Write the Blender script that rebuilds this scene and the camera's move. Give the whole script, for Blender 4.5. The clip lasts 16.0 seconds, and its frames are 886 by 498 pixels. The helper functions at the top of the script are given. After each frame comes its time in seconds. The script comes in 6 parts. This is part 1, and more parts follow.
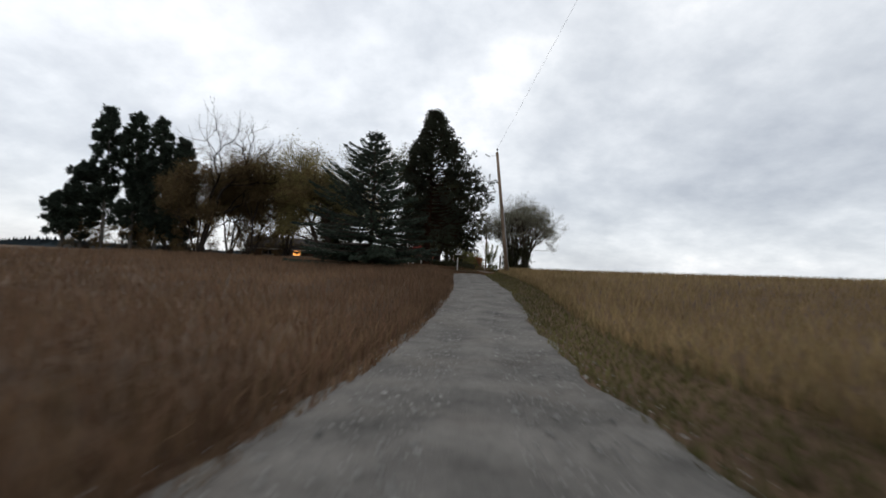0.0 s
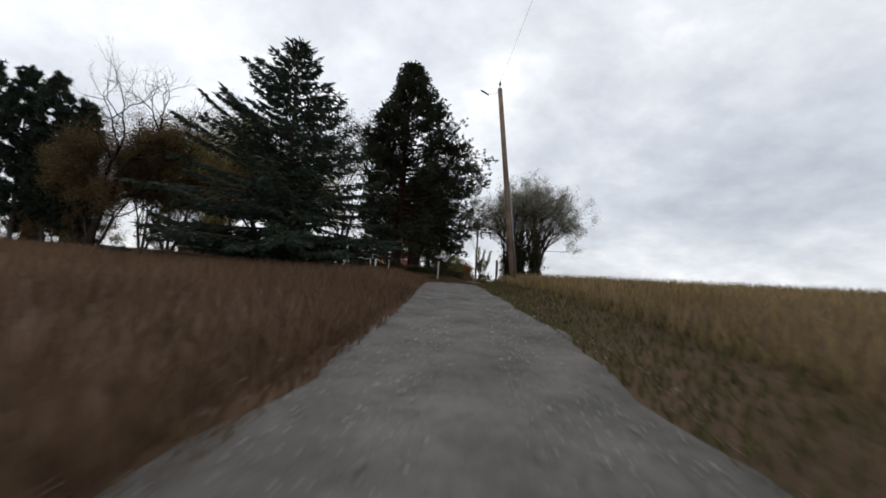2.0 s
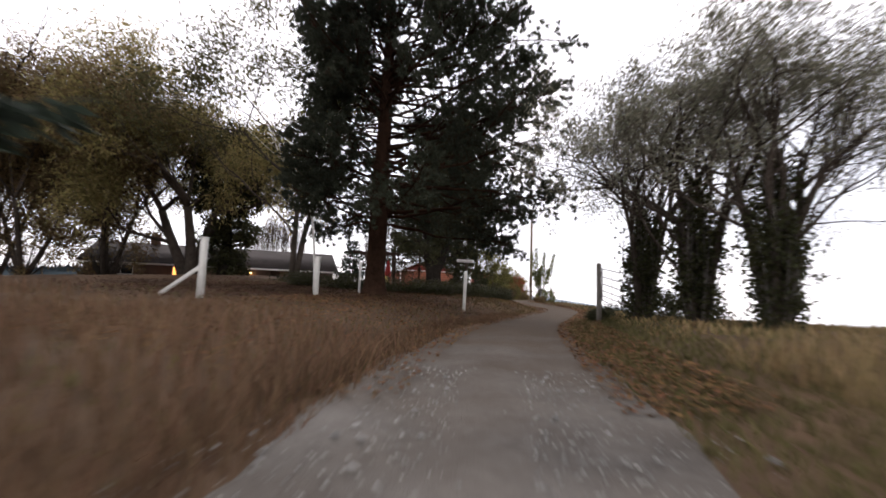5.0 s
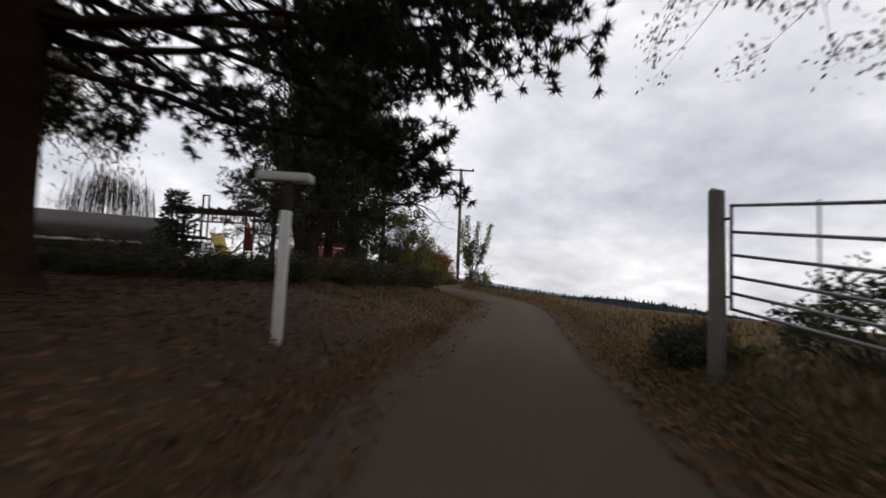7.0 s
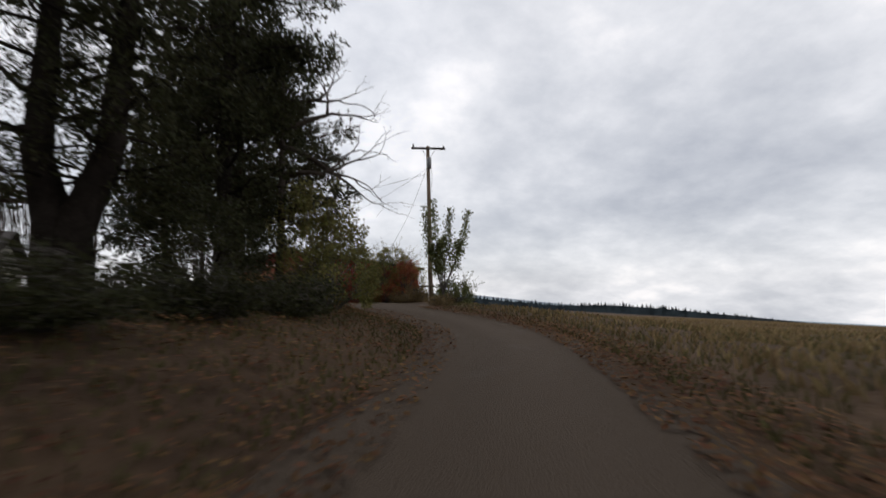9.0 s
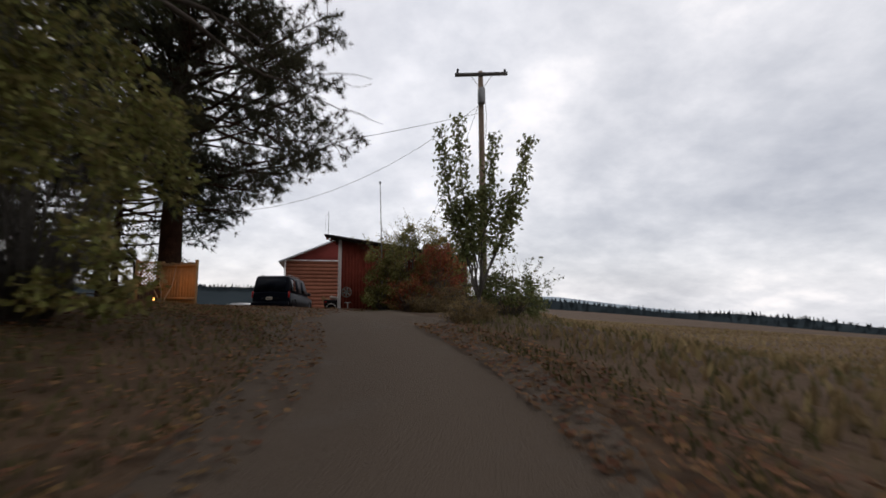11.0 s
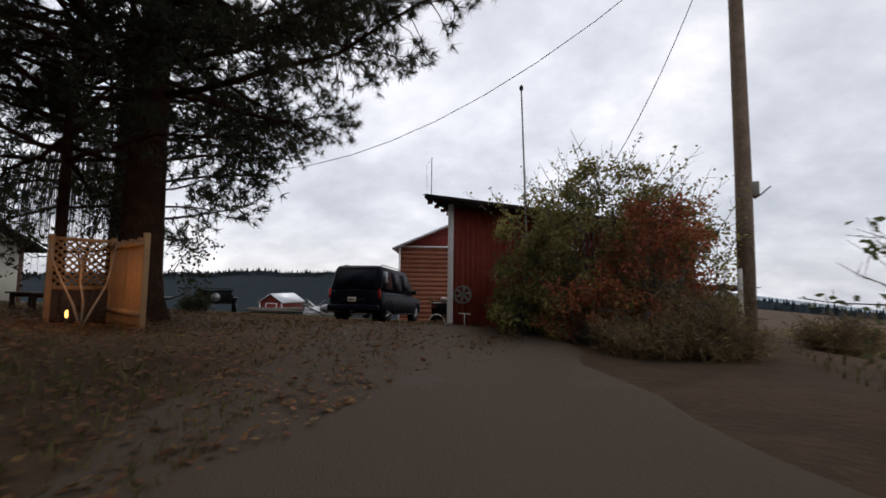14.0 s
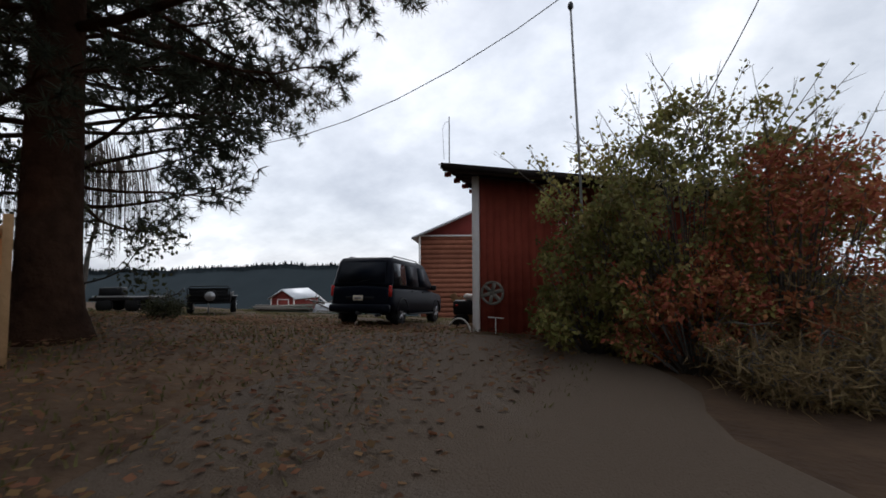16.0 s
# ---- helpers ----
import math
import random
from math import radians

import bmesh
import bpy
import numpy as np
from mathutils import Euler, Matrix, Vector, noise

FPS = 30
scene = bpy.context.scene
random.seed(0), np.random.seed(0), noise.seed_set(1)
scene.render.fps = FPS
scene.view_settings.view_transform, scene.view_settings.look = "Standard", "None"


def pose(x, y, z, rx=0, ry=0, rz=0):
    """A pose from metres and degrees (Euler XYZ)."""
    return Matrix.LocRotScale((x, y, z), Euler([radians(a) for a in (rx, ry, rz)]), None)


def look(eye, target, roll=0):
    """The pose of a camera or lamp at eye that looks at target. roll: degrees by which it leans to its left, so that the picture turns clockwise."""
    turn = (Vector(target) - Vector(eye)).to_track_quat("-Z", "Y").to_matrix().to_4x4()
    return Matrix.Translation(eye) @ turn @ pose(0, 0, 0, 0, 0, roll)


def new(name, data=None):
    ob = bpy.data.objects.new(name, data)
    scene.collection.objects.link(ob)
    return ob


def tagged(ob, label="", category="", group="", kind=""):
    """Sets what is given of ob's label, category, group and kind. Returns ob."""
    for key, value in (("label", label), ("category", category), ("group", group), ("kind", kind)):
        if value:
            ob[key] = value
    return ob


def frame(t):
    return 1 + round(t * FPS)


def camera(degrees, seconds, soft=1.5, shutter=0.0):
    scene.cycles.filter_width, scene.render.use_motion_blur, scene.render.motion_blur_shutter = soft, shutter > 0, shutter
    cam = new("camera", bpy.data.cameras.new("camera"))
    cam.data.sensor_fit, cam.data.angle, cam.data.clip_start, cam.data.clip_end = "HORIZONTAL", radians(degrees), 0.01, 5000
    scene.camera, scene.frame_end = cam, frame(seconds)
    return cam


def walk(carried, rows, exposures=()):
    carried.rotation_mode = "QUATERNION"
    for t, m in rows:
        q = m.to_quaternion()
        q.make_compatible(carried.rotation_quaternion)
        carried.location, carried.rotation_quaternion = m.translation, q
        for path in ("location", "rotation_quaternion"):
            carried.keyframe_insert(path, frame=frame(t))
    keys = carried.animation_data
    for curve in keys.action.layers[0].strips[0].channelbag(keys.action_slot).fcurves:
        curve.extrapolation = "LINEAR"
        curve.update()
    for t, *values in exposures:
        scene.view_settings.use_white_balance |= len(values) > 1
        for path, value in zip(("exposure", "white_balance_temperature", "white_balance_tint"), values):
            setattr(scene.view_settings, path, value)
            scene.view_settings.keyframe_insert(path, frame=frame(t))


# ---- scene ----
SKY = 1.2
cam = camera(89.0, 16.0, soft=1.6, shutter=0.5)
PATH = [
    (0, (0.739, -1.256, 3.862), (0.484, 8.729, 4.307), 2.5),
    (0.5, (0.787, 3.094, 3.673), (0.717, 13.084, 4.138), 2.4),
    (1, (1.088, 7.104, 3.463), (1.068, 17.094, 4.003), 3.4),
    (1.5, (1.405, 10.830, 3.352), (1.440, 20.805, 4.027), 3.1),
    (2, (1.657, 14.484, 3.569), (1.627, 24.459, 4.289), 3.6),
    (2.5, (2.068, 17.987, 3.725), (1.973, 27.967, 4.380), 2.0),
    (3, (2.232, 21.433, 3.910), (2.142, 31.403, 4.670), 3.1),
    (3.2, (2.257, 22.944, 3.936), (2.127, 32.914, 4.711), 2.4),
    (5.3, (2.123, 39.907, 4.584), (1.063, 49.807, 5.534), 2.3),
    (5.5, (2.083, 41.292, 4.601), (1.158, 51.217, 5.376), 3.1),
    (6, (2.214, 44.710, 4.586), (2.034, 54.695, 5.076), 1.1),
    (6.5, (2.462, 47.941, 4.669), (2.747, 57.921, 5.199), 1.6),
    (7, (2.840, 51.065, 4.668), (3.555, 61.025, 5.263), 2.3),
    (7.5, (3.436, 53.647, 4.337), (4.411, 63.567, 5.177), 1.5),
    (8, (4.116, 56.453, 4.519), (5.121, 66.343, 5.594), 0.8),
    (8.5, (4.772, 59.318, 4.656), (5.787, 69.208, 5.756), -0.3),
    (9, (5.513, 62.118, 4.525), (6.398, 72.033, 5.475), -1.1),
    (9.2, (5.806, 63.254, 4.502), (6.631, 73.184, 5.307), -0.8),
    (11.3, (8.252, 74.930, 4.501), (6.607, 84.740, 5.541), 0.2),
    (11.5, (8.174, 75.743, 4.514), (6.279, 85.513, 5.529), 0.5),
    (12, (7.586, 77.489, 4.634), (5.096, 87.134, 5.494), 0.5),
    (12.5, (6.962, 79.080, 4.730), (3.827, 88.540, 5.585), 0.9),
    (13, (6.260, 80.533, 4.810), (2.790, 89.873, 5.665), 1.0),
    (13.5, (5.767, 81.779, 4.902), (2.007, 91.009, 5.717), 1.1),
    (14, (5.314, 82.842, 4.963), (1.354, 91.992, 5.743), 0.8),
    (14.5, (4.946, 83.681, 5.009), (0.821, 92.761, 5.754), 0.7),
    (15, (4.618, 84.426, 5.048), (0.363, 93.451, 5.733), 0.2),
    (15.5, (4.349, 84.984, 5.060), (0.009, 93.969, 5.680), -0.1),
    (16, (4.205, 85.426, 5.080), (-0.230, 94.376, 5.640), -0.2),
]
walk(cam, [(t, look(eye, target, roll)) for t, eye, target, roll in PATH], exposures=[(0, 0.0, 6500, 10), (3.2, 0.0, 6500, 12), (4.3, 0.3, 6600, 14), (5.3, 1.15, 6800, 20), (6.0, 0.75, 6850, 21), (6.6, 0.22, 6850, 19), (7.1, -0.03, 6650, 15), (9, -0.1, 6600, 13), (11.5, -0.08, 6650, 15), (13.2, -0.08, 6600, 16), (14.5, -0.08, 6400, 13), (16, 0.0, 6250, 12)])

# ---- world, sun ----
world = bpy.data.worlds.new("overcast_sky")
scene.world = world
world.use_nodes = True
wn, wl = world.node_tree.nodes, world.node_tree.links
wn.clear()


def wnode(kind, **inputs):
    n = wn.new(kind)
    for k, v in inputs.items():
        n.inputs[k.replace("_", " ")].default_value = v
    return n


SUN_EL, SUN_ROT = radians(38), radians(-35)
sky = wnode("ShaderNodeTexSky")
sky.sky_type, sky.sun_disc, sky.sun_elevation, sky.sun_rotation = "NISHITA", False, SUN_EL, SUN_ROT
coord = wnode("ShaderNodeTexCoord")
sep = wnode("ShaderNodeSeparateXYZ")
wl.new(coord.outputs["Generated"], sep.inputs[0])
up = wnode("ShaderNodeMath")
up.operation = "MAXIMUM"
up.inputs[1].default_value = -0.22
wl.new(sep.outputs[2], up.inputs[0])
lift = wnode("ShaderNodeMath")
lift.operation = "ADD"
lift.inputs[1].default_value = 0.42
wl.new(up.outputs[0], lift.inputs[0])
flat = []
for axis in (0, 1):
    d = wnode("ShaderNodeMath")
    d.operation = "DIVIDE"
    wl.new(sep.outputs[axis], d.inputs[0])
    wl.new(lift.outputs[0], d.inputs[1])
    flat.append(d)
deck = wnode("ShaderNodeCombineXYZ")
wl.new(flat[0].outputs[0], deck.inputs[0])
wl.new(flat[1].outputs[0], deck.inputs[1])
big = wnode("ShaderNodeTexNoise", Scale=1.15, Detail=8.0, Roughness=0.52, Distortion=0.25)
wl.new(deck.outputs[0], big.inputs["Vector"])
fine = wnode("ShaderNodeTexNoise", Scale=5.6, Detail=6.0, Roughness=0.6)
wl.new(deck.outputs[0], fine.inputs["Vector"])
blend = wnode("ShaderNodeMath")
blend.operation = "MULTIPLY_ADD"
blend.inputs[1].default_value = 0.35
wl.new(fine.outputs[0], blend.inputs[0])
wl.new(big.outputs[0], blend.inputs[2])
clouds = wnode("ShaderNodeValToRGB")
wl.new(blend.outputs[0], clouds.inputs[0])
cr = clouds.color_ramp
cr.elements[0].position, cr.elements[0].color = 0.48, (0.44, 0.475, 0.53, 1)
cr.elements[1].position, cr.elements[1].color = 0.86, (1.0, 1.0, 1.0, 1)
e = cr.elements.new(0.62)
e.color = (0.585, 0.62, 0.665, 1)
e = cr.elements.new(0.74)
e.color = (0.745, 0.775, 0.81, 1)
thin = wnode("ShaderNodeMixRGB", Fac=0.92)
skydim = wnode("ShaderNodeMixRGB", Fac=1.0)
skydim.blend_type = "MULTIPLY"
skydim.inputs[2].default_value = (0.09, 0.09, 0.09, 1)
wl.new(sky.outputs[0], skydim.inputs[1])
wl.new(skydim.outputs[0], thin.inputs[1])
wl.new(clouds.outputs[0], thin.inputs[2])
# thinner, brighter cloud towards the sun
toward = wnode("ShaderNodeVectorMath")
toward.operation = "DOT_PRODUCT"
toward.inputs[1].default_value = (math.sin(SUN_ROT) * math.cos(SUN_EL), math.cos(SUN_ROT) * math.cos(SUN_EL), math.sin(SUN_EL))
wl.new(coord.outputs["Generated"], toward.inputs[0])
veil = wnode("ShaderNodeMapRange")
veil.interpolation_type = "SMOOTHSTEP"
veil.inputs[1].default_value, veil.inputs[2].default_value, veil.inputs[3].default_value, veil.inputs[4].default_value = 0.72, 1.0, 1.0, 1.14
wl.new(toward.outputs["Value"], veil.inputs[0])
bright = wnode("ShaderNodeVectorMath")
bright.operation = "SCALE"
wl.new(thin.outputs[0], bright.inputs[0])
wl.new(veil.outputs[0], bright.inputs["Scale"])
back = wnode("ShaderNodeBackground", Strength=SKY)
wl.new(bright.outputs[0], back.inputs[0])
wout = wnode("ShaderNodeOutputWorld")
wl.new(back.outputs[0], wout.inputs[0])

sun = new("sun", bpy.data.lights.new("sun", "SUN"))
sun.data.energy, sun.data.angle, sun.data.color = 0.7, radians(25), (1.0, 0.97, 0.93)
sun.matrix_world = look((0, 0, 60), (-60 * math.sin(SUN_ROT) * math.cos(SUN_EL), -60 * math.cos(SUN_ROT) * math.cos(SUN_EL), 60 - 60 * math.sin(SUN_EL)))

# ---- materials ----


def material(name, base, rough=0.85, scale=4.0, vary=0.35, second=None, metal=0.0, bump=0.3, bump_scale=None, spread=0.5, hue=0.0, island=False, spec=0.15):
    """A procedural surface: two scales of noise between two tones, fine relief, and a change from piece to piece."""
    m = bpy.data.materials.new(name)
    m.use_nodes = True
    n, l = m.node_tree.nodes, m.node_tree.links
    b = n["Principled BSDF"]
    b.inputs["Roughness"].default_value, b.inputs["Metallic"].default_value = rough, metal
    b.inputs["Specular IOR Level"].default_value = spec
    co = n.new("ShaderNodeTexCoord")
    big_n = n.new("ShaderNodeTexNoise")
    big_n.inputs["Scale"].default_value, big_n.inputs["Detail"].default_value = scale * 0.12, 4
    small_n = n.new("ShaderNodeTexNoise")
    small_n.inputs["Scale"].default_value, small_n.inputs["Detail"].default_value, small_n.inputs["Roughness"].default_value = scale, 8, 0.65
    for t in (big_n, small_n):
        l.new(co.outputs["Object"], t.inputs["Vector"])
    mid = n.new("ShaderNodeMath")
    mid.operation = "MULTIPLY_ADD"
    mid.inputs[1].default_value = 0.6
    l.new(big_n.outputs[0], mid.inputs[0])
    half = n.new("ShaderNodeMath")
    half.operation = "MULTIPLY"
    half.inputs[1].default_value = 0.4
    l.new(small_n.outputs[0], half.inputs[0])
    l.new(half.outputs[0], mid.inputs[2])
    ramp = n.new("ShaderNodeValToRGB")
    l.new(mid.outputs[0], ramp.inputs[0])
    lo = tuple(c * (1 - vary) for c in base)
    hi = second or tuple(min(1.0, c * (1 + vary)) for c in base)
    ramp.color_ramp.elements[0].position, ramp.color_ramp.elements[0].color = 0.5 - 0.18 * spread * 2, (*lo, 1)
    ramp.color_ramp.elements[1].position, ramp.color_ramp.elements[1].color = 0.5 + 0.18 * spread * 2, (*hi, 1)
    hsv = n.new("ShaderNodeHueSaturation")
    l.new(ramp.outputs[0], hsv.inputs["Color"])
    if island:
        src = n.new("ShaderNodeNewGeometry").outputs["Random Per Island"]
    else:
        src = n.new("ShaderNodeObjectInfo").outputs["Random"]
    val = n.new("ShaderNodeMapRange")
    val.inputs[3].default_value, val.inputs[4].default_value = (0.65, 1.35) if island else (0.92, 1.08)
    l.new(src, val.inputs[0])
    l.new(val.outputs[0], hsv.inputs["Value"])
    if hue:
        hm = n.new("ShaderNodeMapRange")
        hm.inputs[3].default_value, hm.inputs[4].default_value = 0.5 - hue, 0.5 + hue
        mul = n.new("ShaderNodeMath")
        mul.operation = "FRACT"
        m7 = n.new("ShaderNodeMath")
        m7.operation = "MULTIPLY"
        m7.inputs[1].default_value = 7.31
        l.new(src, m7.inputs[0])
        l.new(m7.outputs[0], mul.inputs[0])
        l.new(mul.outputs[0], hm.inputs[0])
        l.new(hm.outputs[0], hsv.inputs["Hue"])
    l.new(hsv.outputs[0], b.inputs["Base Color"])
    if island:
        tl_ = n.new("ShaderNodeBsdfTranslucent")
        l.new(hsv.outputs[0], tl_.inputs["Color"])
        mix = n.new("ShaderNodeMixShader")
        mix.inputs[0].default_value = 0.35
        l.new(b.outputs[0], mix.inputs[1])
        l.new(tl_.outputs[0], mix.inputs[2])
        l.new(mix.outputs[0], n["Material Output"].inputs["Surface"])
    if bump:
        bn = n.new("ShaderNodeTexNoise")
        bn.inputs["Scale"].default_value, bn.inputs["Detail"].default_value = bump_scale or scale * 3, 6
        l.new(co.outputs["Object"], bn.inputs["Vector"])
        bp = n.new("ShaderNodeBump")
        bp.inputs["Strength"].default_value, bp.inputs["Distance"].default_value = bump, 0.05
        l.new(bn.outputs[0], bp.inputs["Height"])
        l.new(bp.outputs[0], b.inputs["Normal"])
    return m


def glass(name, tint=(0.02, 0.025, 0.03), rough=0.08):
    m = material(name, tint, rough, 2.0, 0.2, bump=0, spec=0.35)
    return m


def glow(name, colour, strength):
    m = bpy.data.materials.new(name)
    m.use_nodes = True
    b = m.node_tree.nodes["Principled BSDF"]
    b.inputs["Base Color"].default_value = (*colour, 1)
    b.inputs["Emission Color"].default_value, b.inputs["Emission Strength"].default_value = (*colour, 1), strength
    return m


M_SOIL = material("field_soil", (0.066, 0.039, 0.024), 0.95, 2.2, 0.45, second=(0.11, 0.069, 0.04), bump=0.6, bump_scale=14)
M_GRAVEL = material("gravel", (0.125, 0.118, 0.11), 0.95, 9.0, 0.35, second=(0.23, 0.215, 0.195), bump=0.8, bump_scale=55)


def leaf_stained(m, start, end, colour):
    """Turns a surface into trodden earth and leaf mould along its length, in uneven patches."""
    n, l = m.node_tree.nodes, m.node_tree.links
    b = n["Principled BSDF"]
    old = b.inputs["Base Color"].links[0].from_socket
    co, ax, along, patch, add, mix = (n.new("ShaderNode" + k) for k in ("TexCoord", "SeparateXYZ", "MapRange", "TexNoise", "Math", "MixRGB"))
    l.new(co.outputs["Object"], ax.inputs[0])
    l.new(ax.outputs[1], along.inputs[0])
    along.inputs[1].default_value, along.inputs[2].default_value, along.inputs[3].default_value, along.inputs[4].default_value = start, end, -0.5, 0.6
    patch.inputs["Scale"].default_value, patch.inputs["Detail"].default_value = 0.8, 6
    l.new(co.outputs["Object"], patch.inputs["Vector"])
    add.operation, add.use_clamp = "ADD", True
    l.new(along.outputs[0], add.inputs[0])
    l.new(patch.outputs[0], add.inputs[1])
    l.new(add.outputs[0], mix.inputs[0])
    l.new(old, mix.inputs[1])
    mix.inputs[2].default_value = (*colour, 1)
    l.new(mix.outputs[0], b.inputs["Base Color"])
    return m


def one_normal_canopy(m):
    """Levels the shading of far woods: one fixed sloping normal for the whole canopy."""
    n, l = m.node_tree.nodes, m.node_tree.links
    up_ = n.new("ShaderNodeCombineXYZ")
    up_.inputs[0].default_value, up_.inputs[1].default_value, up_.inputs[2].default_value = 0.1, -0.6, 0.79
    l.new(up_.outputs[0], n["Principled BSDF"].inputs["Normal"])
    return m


leaf_stained(M_GRAVEL, 36, 52, (0.095, 0.07, 0.05))
M_DRYBROWN = material("dry_brown_grass", (0.125, 0.075, 0.045), 0.9, 1.2, 0.4, second=(0.20, 0.125, 0.075), bump=0, island=True, hue=0.012)
M_DRYTAN = material("dry_tan_grass", (0.20, 0.14, 0.065), 0.9, 1.0, 0.35, second=(0.30, 0.215, 0.11), bump=0, island=True, hue=0.012)
M_GREENGRASS = material("short_green_grass", (0.085, 0.085, 0.032), 0.9, 1.0, 0.4, second=(0.15, 0.13, 0.055), bump=0, island=True, hue=0.02)
M_PEBBLE = material("gravel_stones", (0.17, 0.165, 0.16), 0.9, 6.0, 0.3, second=(0.32, 0.31, 0.29), bump=0, island=True, hue=0.01)
M_DUFF = material("pine_needle_duff", (0.05, 0.027, 0.018), 0.95, 2.0, 0.4, second=(0.095, 0.05, 0.03), bump=0, island=True, hue=0.012)
M_LITTER = material("fallen_leaves", (0.13, 0.062, 0.034), 0.9, 2.0, 0.4, second=(0.22, 0.12, 0.055), bump=0, island=True, hue=0.02)
M_BARK = material("dark_bark", (0.045, 0.036, 0.028), 0.95, 5.0, 0.4, second=(0.09, 0.072, 0.058), bump=0.9, bump_scale=14, spec=0.05)
M_BARKGREY = material("grey_bark", (0.085, 0.075, 0.065), 0.95, 6.0, 0.35, second=(0.15, 0.135, 0.12), bump=0.8, bump_scale=16)
M_BARKRED = material("red_brown_bark", (0.026, 0.014, 0.009), 0.95, 5.0, 0.45, second=(0.055, 0.03, 0.019), bump=1.0, bump_scale=11, spec=0.03)
M_BARKWET = material("damp_black_bark", (0.02, 0.016, 0.013), 0.9, 5.0, 0.4, second=(0.042, 0.034, 0.028), bump=1.0, bump_scale=9, spec=0.03)
M_SPRUCE = material("spruce_needles", (0.034, 0.048, 0.037), 0.8, 1.0, 0.4, second=(0.062, 0.082, 0.058), bump=0, island=True, hue=0.02)
M_PINE = material("pine_needles", (0.034, 0.039, 0.028), 0.75, 1.0, 0.4, second=(0.06, 0.068, 0.042), bump=0, island=True, hue=0.025)
M_PINEOLIVE = material("olive_pine_needles", (0.034, 0.036, 0.021), 0.75, 1.0, 0.4, second=(0.068, 0.062, 0.034), bump=0, island=True, hue=0.02)
M_DARKLEAF = material("dark_evergreen_leaves", (0.032, 0.036, 0.016), 0.7, 1.5, 0.4, second=(0.07, 0.07, 0.03), bump=0, island=True, hue=0.025)
M_BRAMBLE = material("bramble_leaves", (0.045, 0.055, 0.028), 0.7, 3.0, 0.4, second=(0.1, 0.095, 0.05), bump=0, island=True, hue=0.03)
M_OLIVELEAF = material("olive_leaves", (0.13, 0.13, 0.04), 0.75, 1.0, 0.4, second=(0.25, 0.22, 0.07), bump=0, island=True, hue=0.03)
M_OLIVEDIM = material("olive_brown_leaves", (0.06, 0.058, 0.026), 0.8, 1.0, 0.4, second=(0.11, 0.1, 0.04), bump=0, island=True, hue=0.02)
M_YELLOWLEAF = material("yellowing_leaves", (0.2, 0.165, 0.065), 0.8, 1.0, 0.35, second=(0.31, 0.25, 0.1), bump=0, island=True, hue=0.02)
M_BROWNLEAF = material("brown_willow_leaves", (0.125, 0.086, 0.042), 0.85, 1.0, 0.35, second=(0.19, 0.135, 0.064), bump=0, island=True, hue=0.02)
# withered leaves, with sky glare bleeding over them put into the pale grey
M_GREYLEAF = material("withered_sky_greyed_leaves", (0.17, 0.165, 0.125), 0.9, 1.0, 0.3, second=(0.27, 0.255, 0.18), bump=0, island=True, hue=0.03)
M_COLLEAF = material("pear_leaves", (0.10, 0.12, 0.045), 0.65, 1.0, 0.35, second=(0.21, 0.215, 0.085), bump=0, island=True, hue=0.03)
M_BUSHLEAF = material("green_yellow_bush_leaves", (0.15, 0.165, 0.06), 0.6, 4.0, 0.45, second=(0.40, 0.33, 0.11), bump=0, island=True, hue=0.035)
M_REDLEAF = material("rust_red_leaves", (0.32, 0.085, 0.05), 0.8, 4.0, 0.45, second=(0.5, 0.19, 0.09), bump=0, island=True, hue=0.02)
M_POLE = material("weathered_pole_wood", (0.17, 0.118, 0.082), 0.9, 6.0, 0.4, second=(0.29, 0.215, 0.16), bump=0.6, bump_scale=18)
M_POLEDARK = material("dark_crossarm_wood", (0.06, 0.052, 0.046), 0.9, 6.0, 0.35, bump=0.5)
M_WHITEPAINT = material("weathered_white_paint", (0.56, 0.54, 0.49), 0.7, 5.0, 0.18, second=(0.68, 0.66, 0.61), bump=0.3)
M_TRIMWHITE = material("white_trim_paint", (0.80, 0.76, 0.72), 0.7, 7.0, 0.2, second=(0.88, 0.85, 0.82), bump=0.25)
M_STEEL = material("galvanised_steel", (0.24, 0.24, 0.24), 0.5, 8.0, 0.3, metal=0.6, bump=0.15)
M_DARKSTEEL = material("dark_steel", (0.05, 0.05, 0.052), 0.5, 8.0, 0.3, metal=0.5, bump=0.1)
M_WIRE = material("wire_sheath", (0.03, 0.03, 0.032), 0.6, 4.0, 0.2, bump=0)
M_SHEDRED = material("barn_red_paint", (0.25, 0.048, 0.032), 0.8, 3.0, 0.28, second=(0.34, 0.07, 0.045), bump=0.35, bump_scale=24)
M_BARNRED = material("faded_red_siding", (0.25, 0.088, 0.052), 0.75, 2.5, 0.25, second=(0.32, 0.125, 0.075), bump=0.15)
M_GABLERED = material("gable_red_paint", (0.20, 0.04, 0.032), 0.75, 2.5, 0.25, bump=0.15)
M_ROOFDARK = material("dark_roofing", (0.028, 0.022, 0.02), 0.9, 7.0, 0.3, bump=0.5, bump_scale=30)
M_ROOFMETAL = material("bright_metal_roof", (0.62, 0.64, 0.66), 0.45, 3.0, 0.12, metal=0.3, bump=0.1)
M_CARPAINT = material("black_blue_car_paint", (0.0035, 0.005, 0.010), 0.4, 2.0, 0.2, bump=0, spec=0.07)
M_CARTRIM = material("black_plastic_trim", (0.012, 0.012, 0.013), 0.6, 20.0, 0.25, bump=0.1)
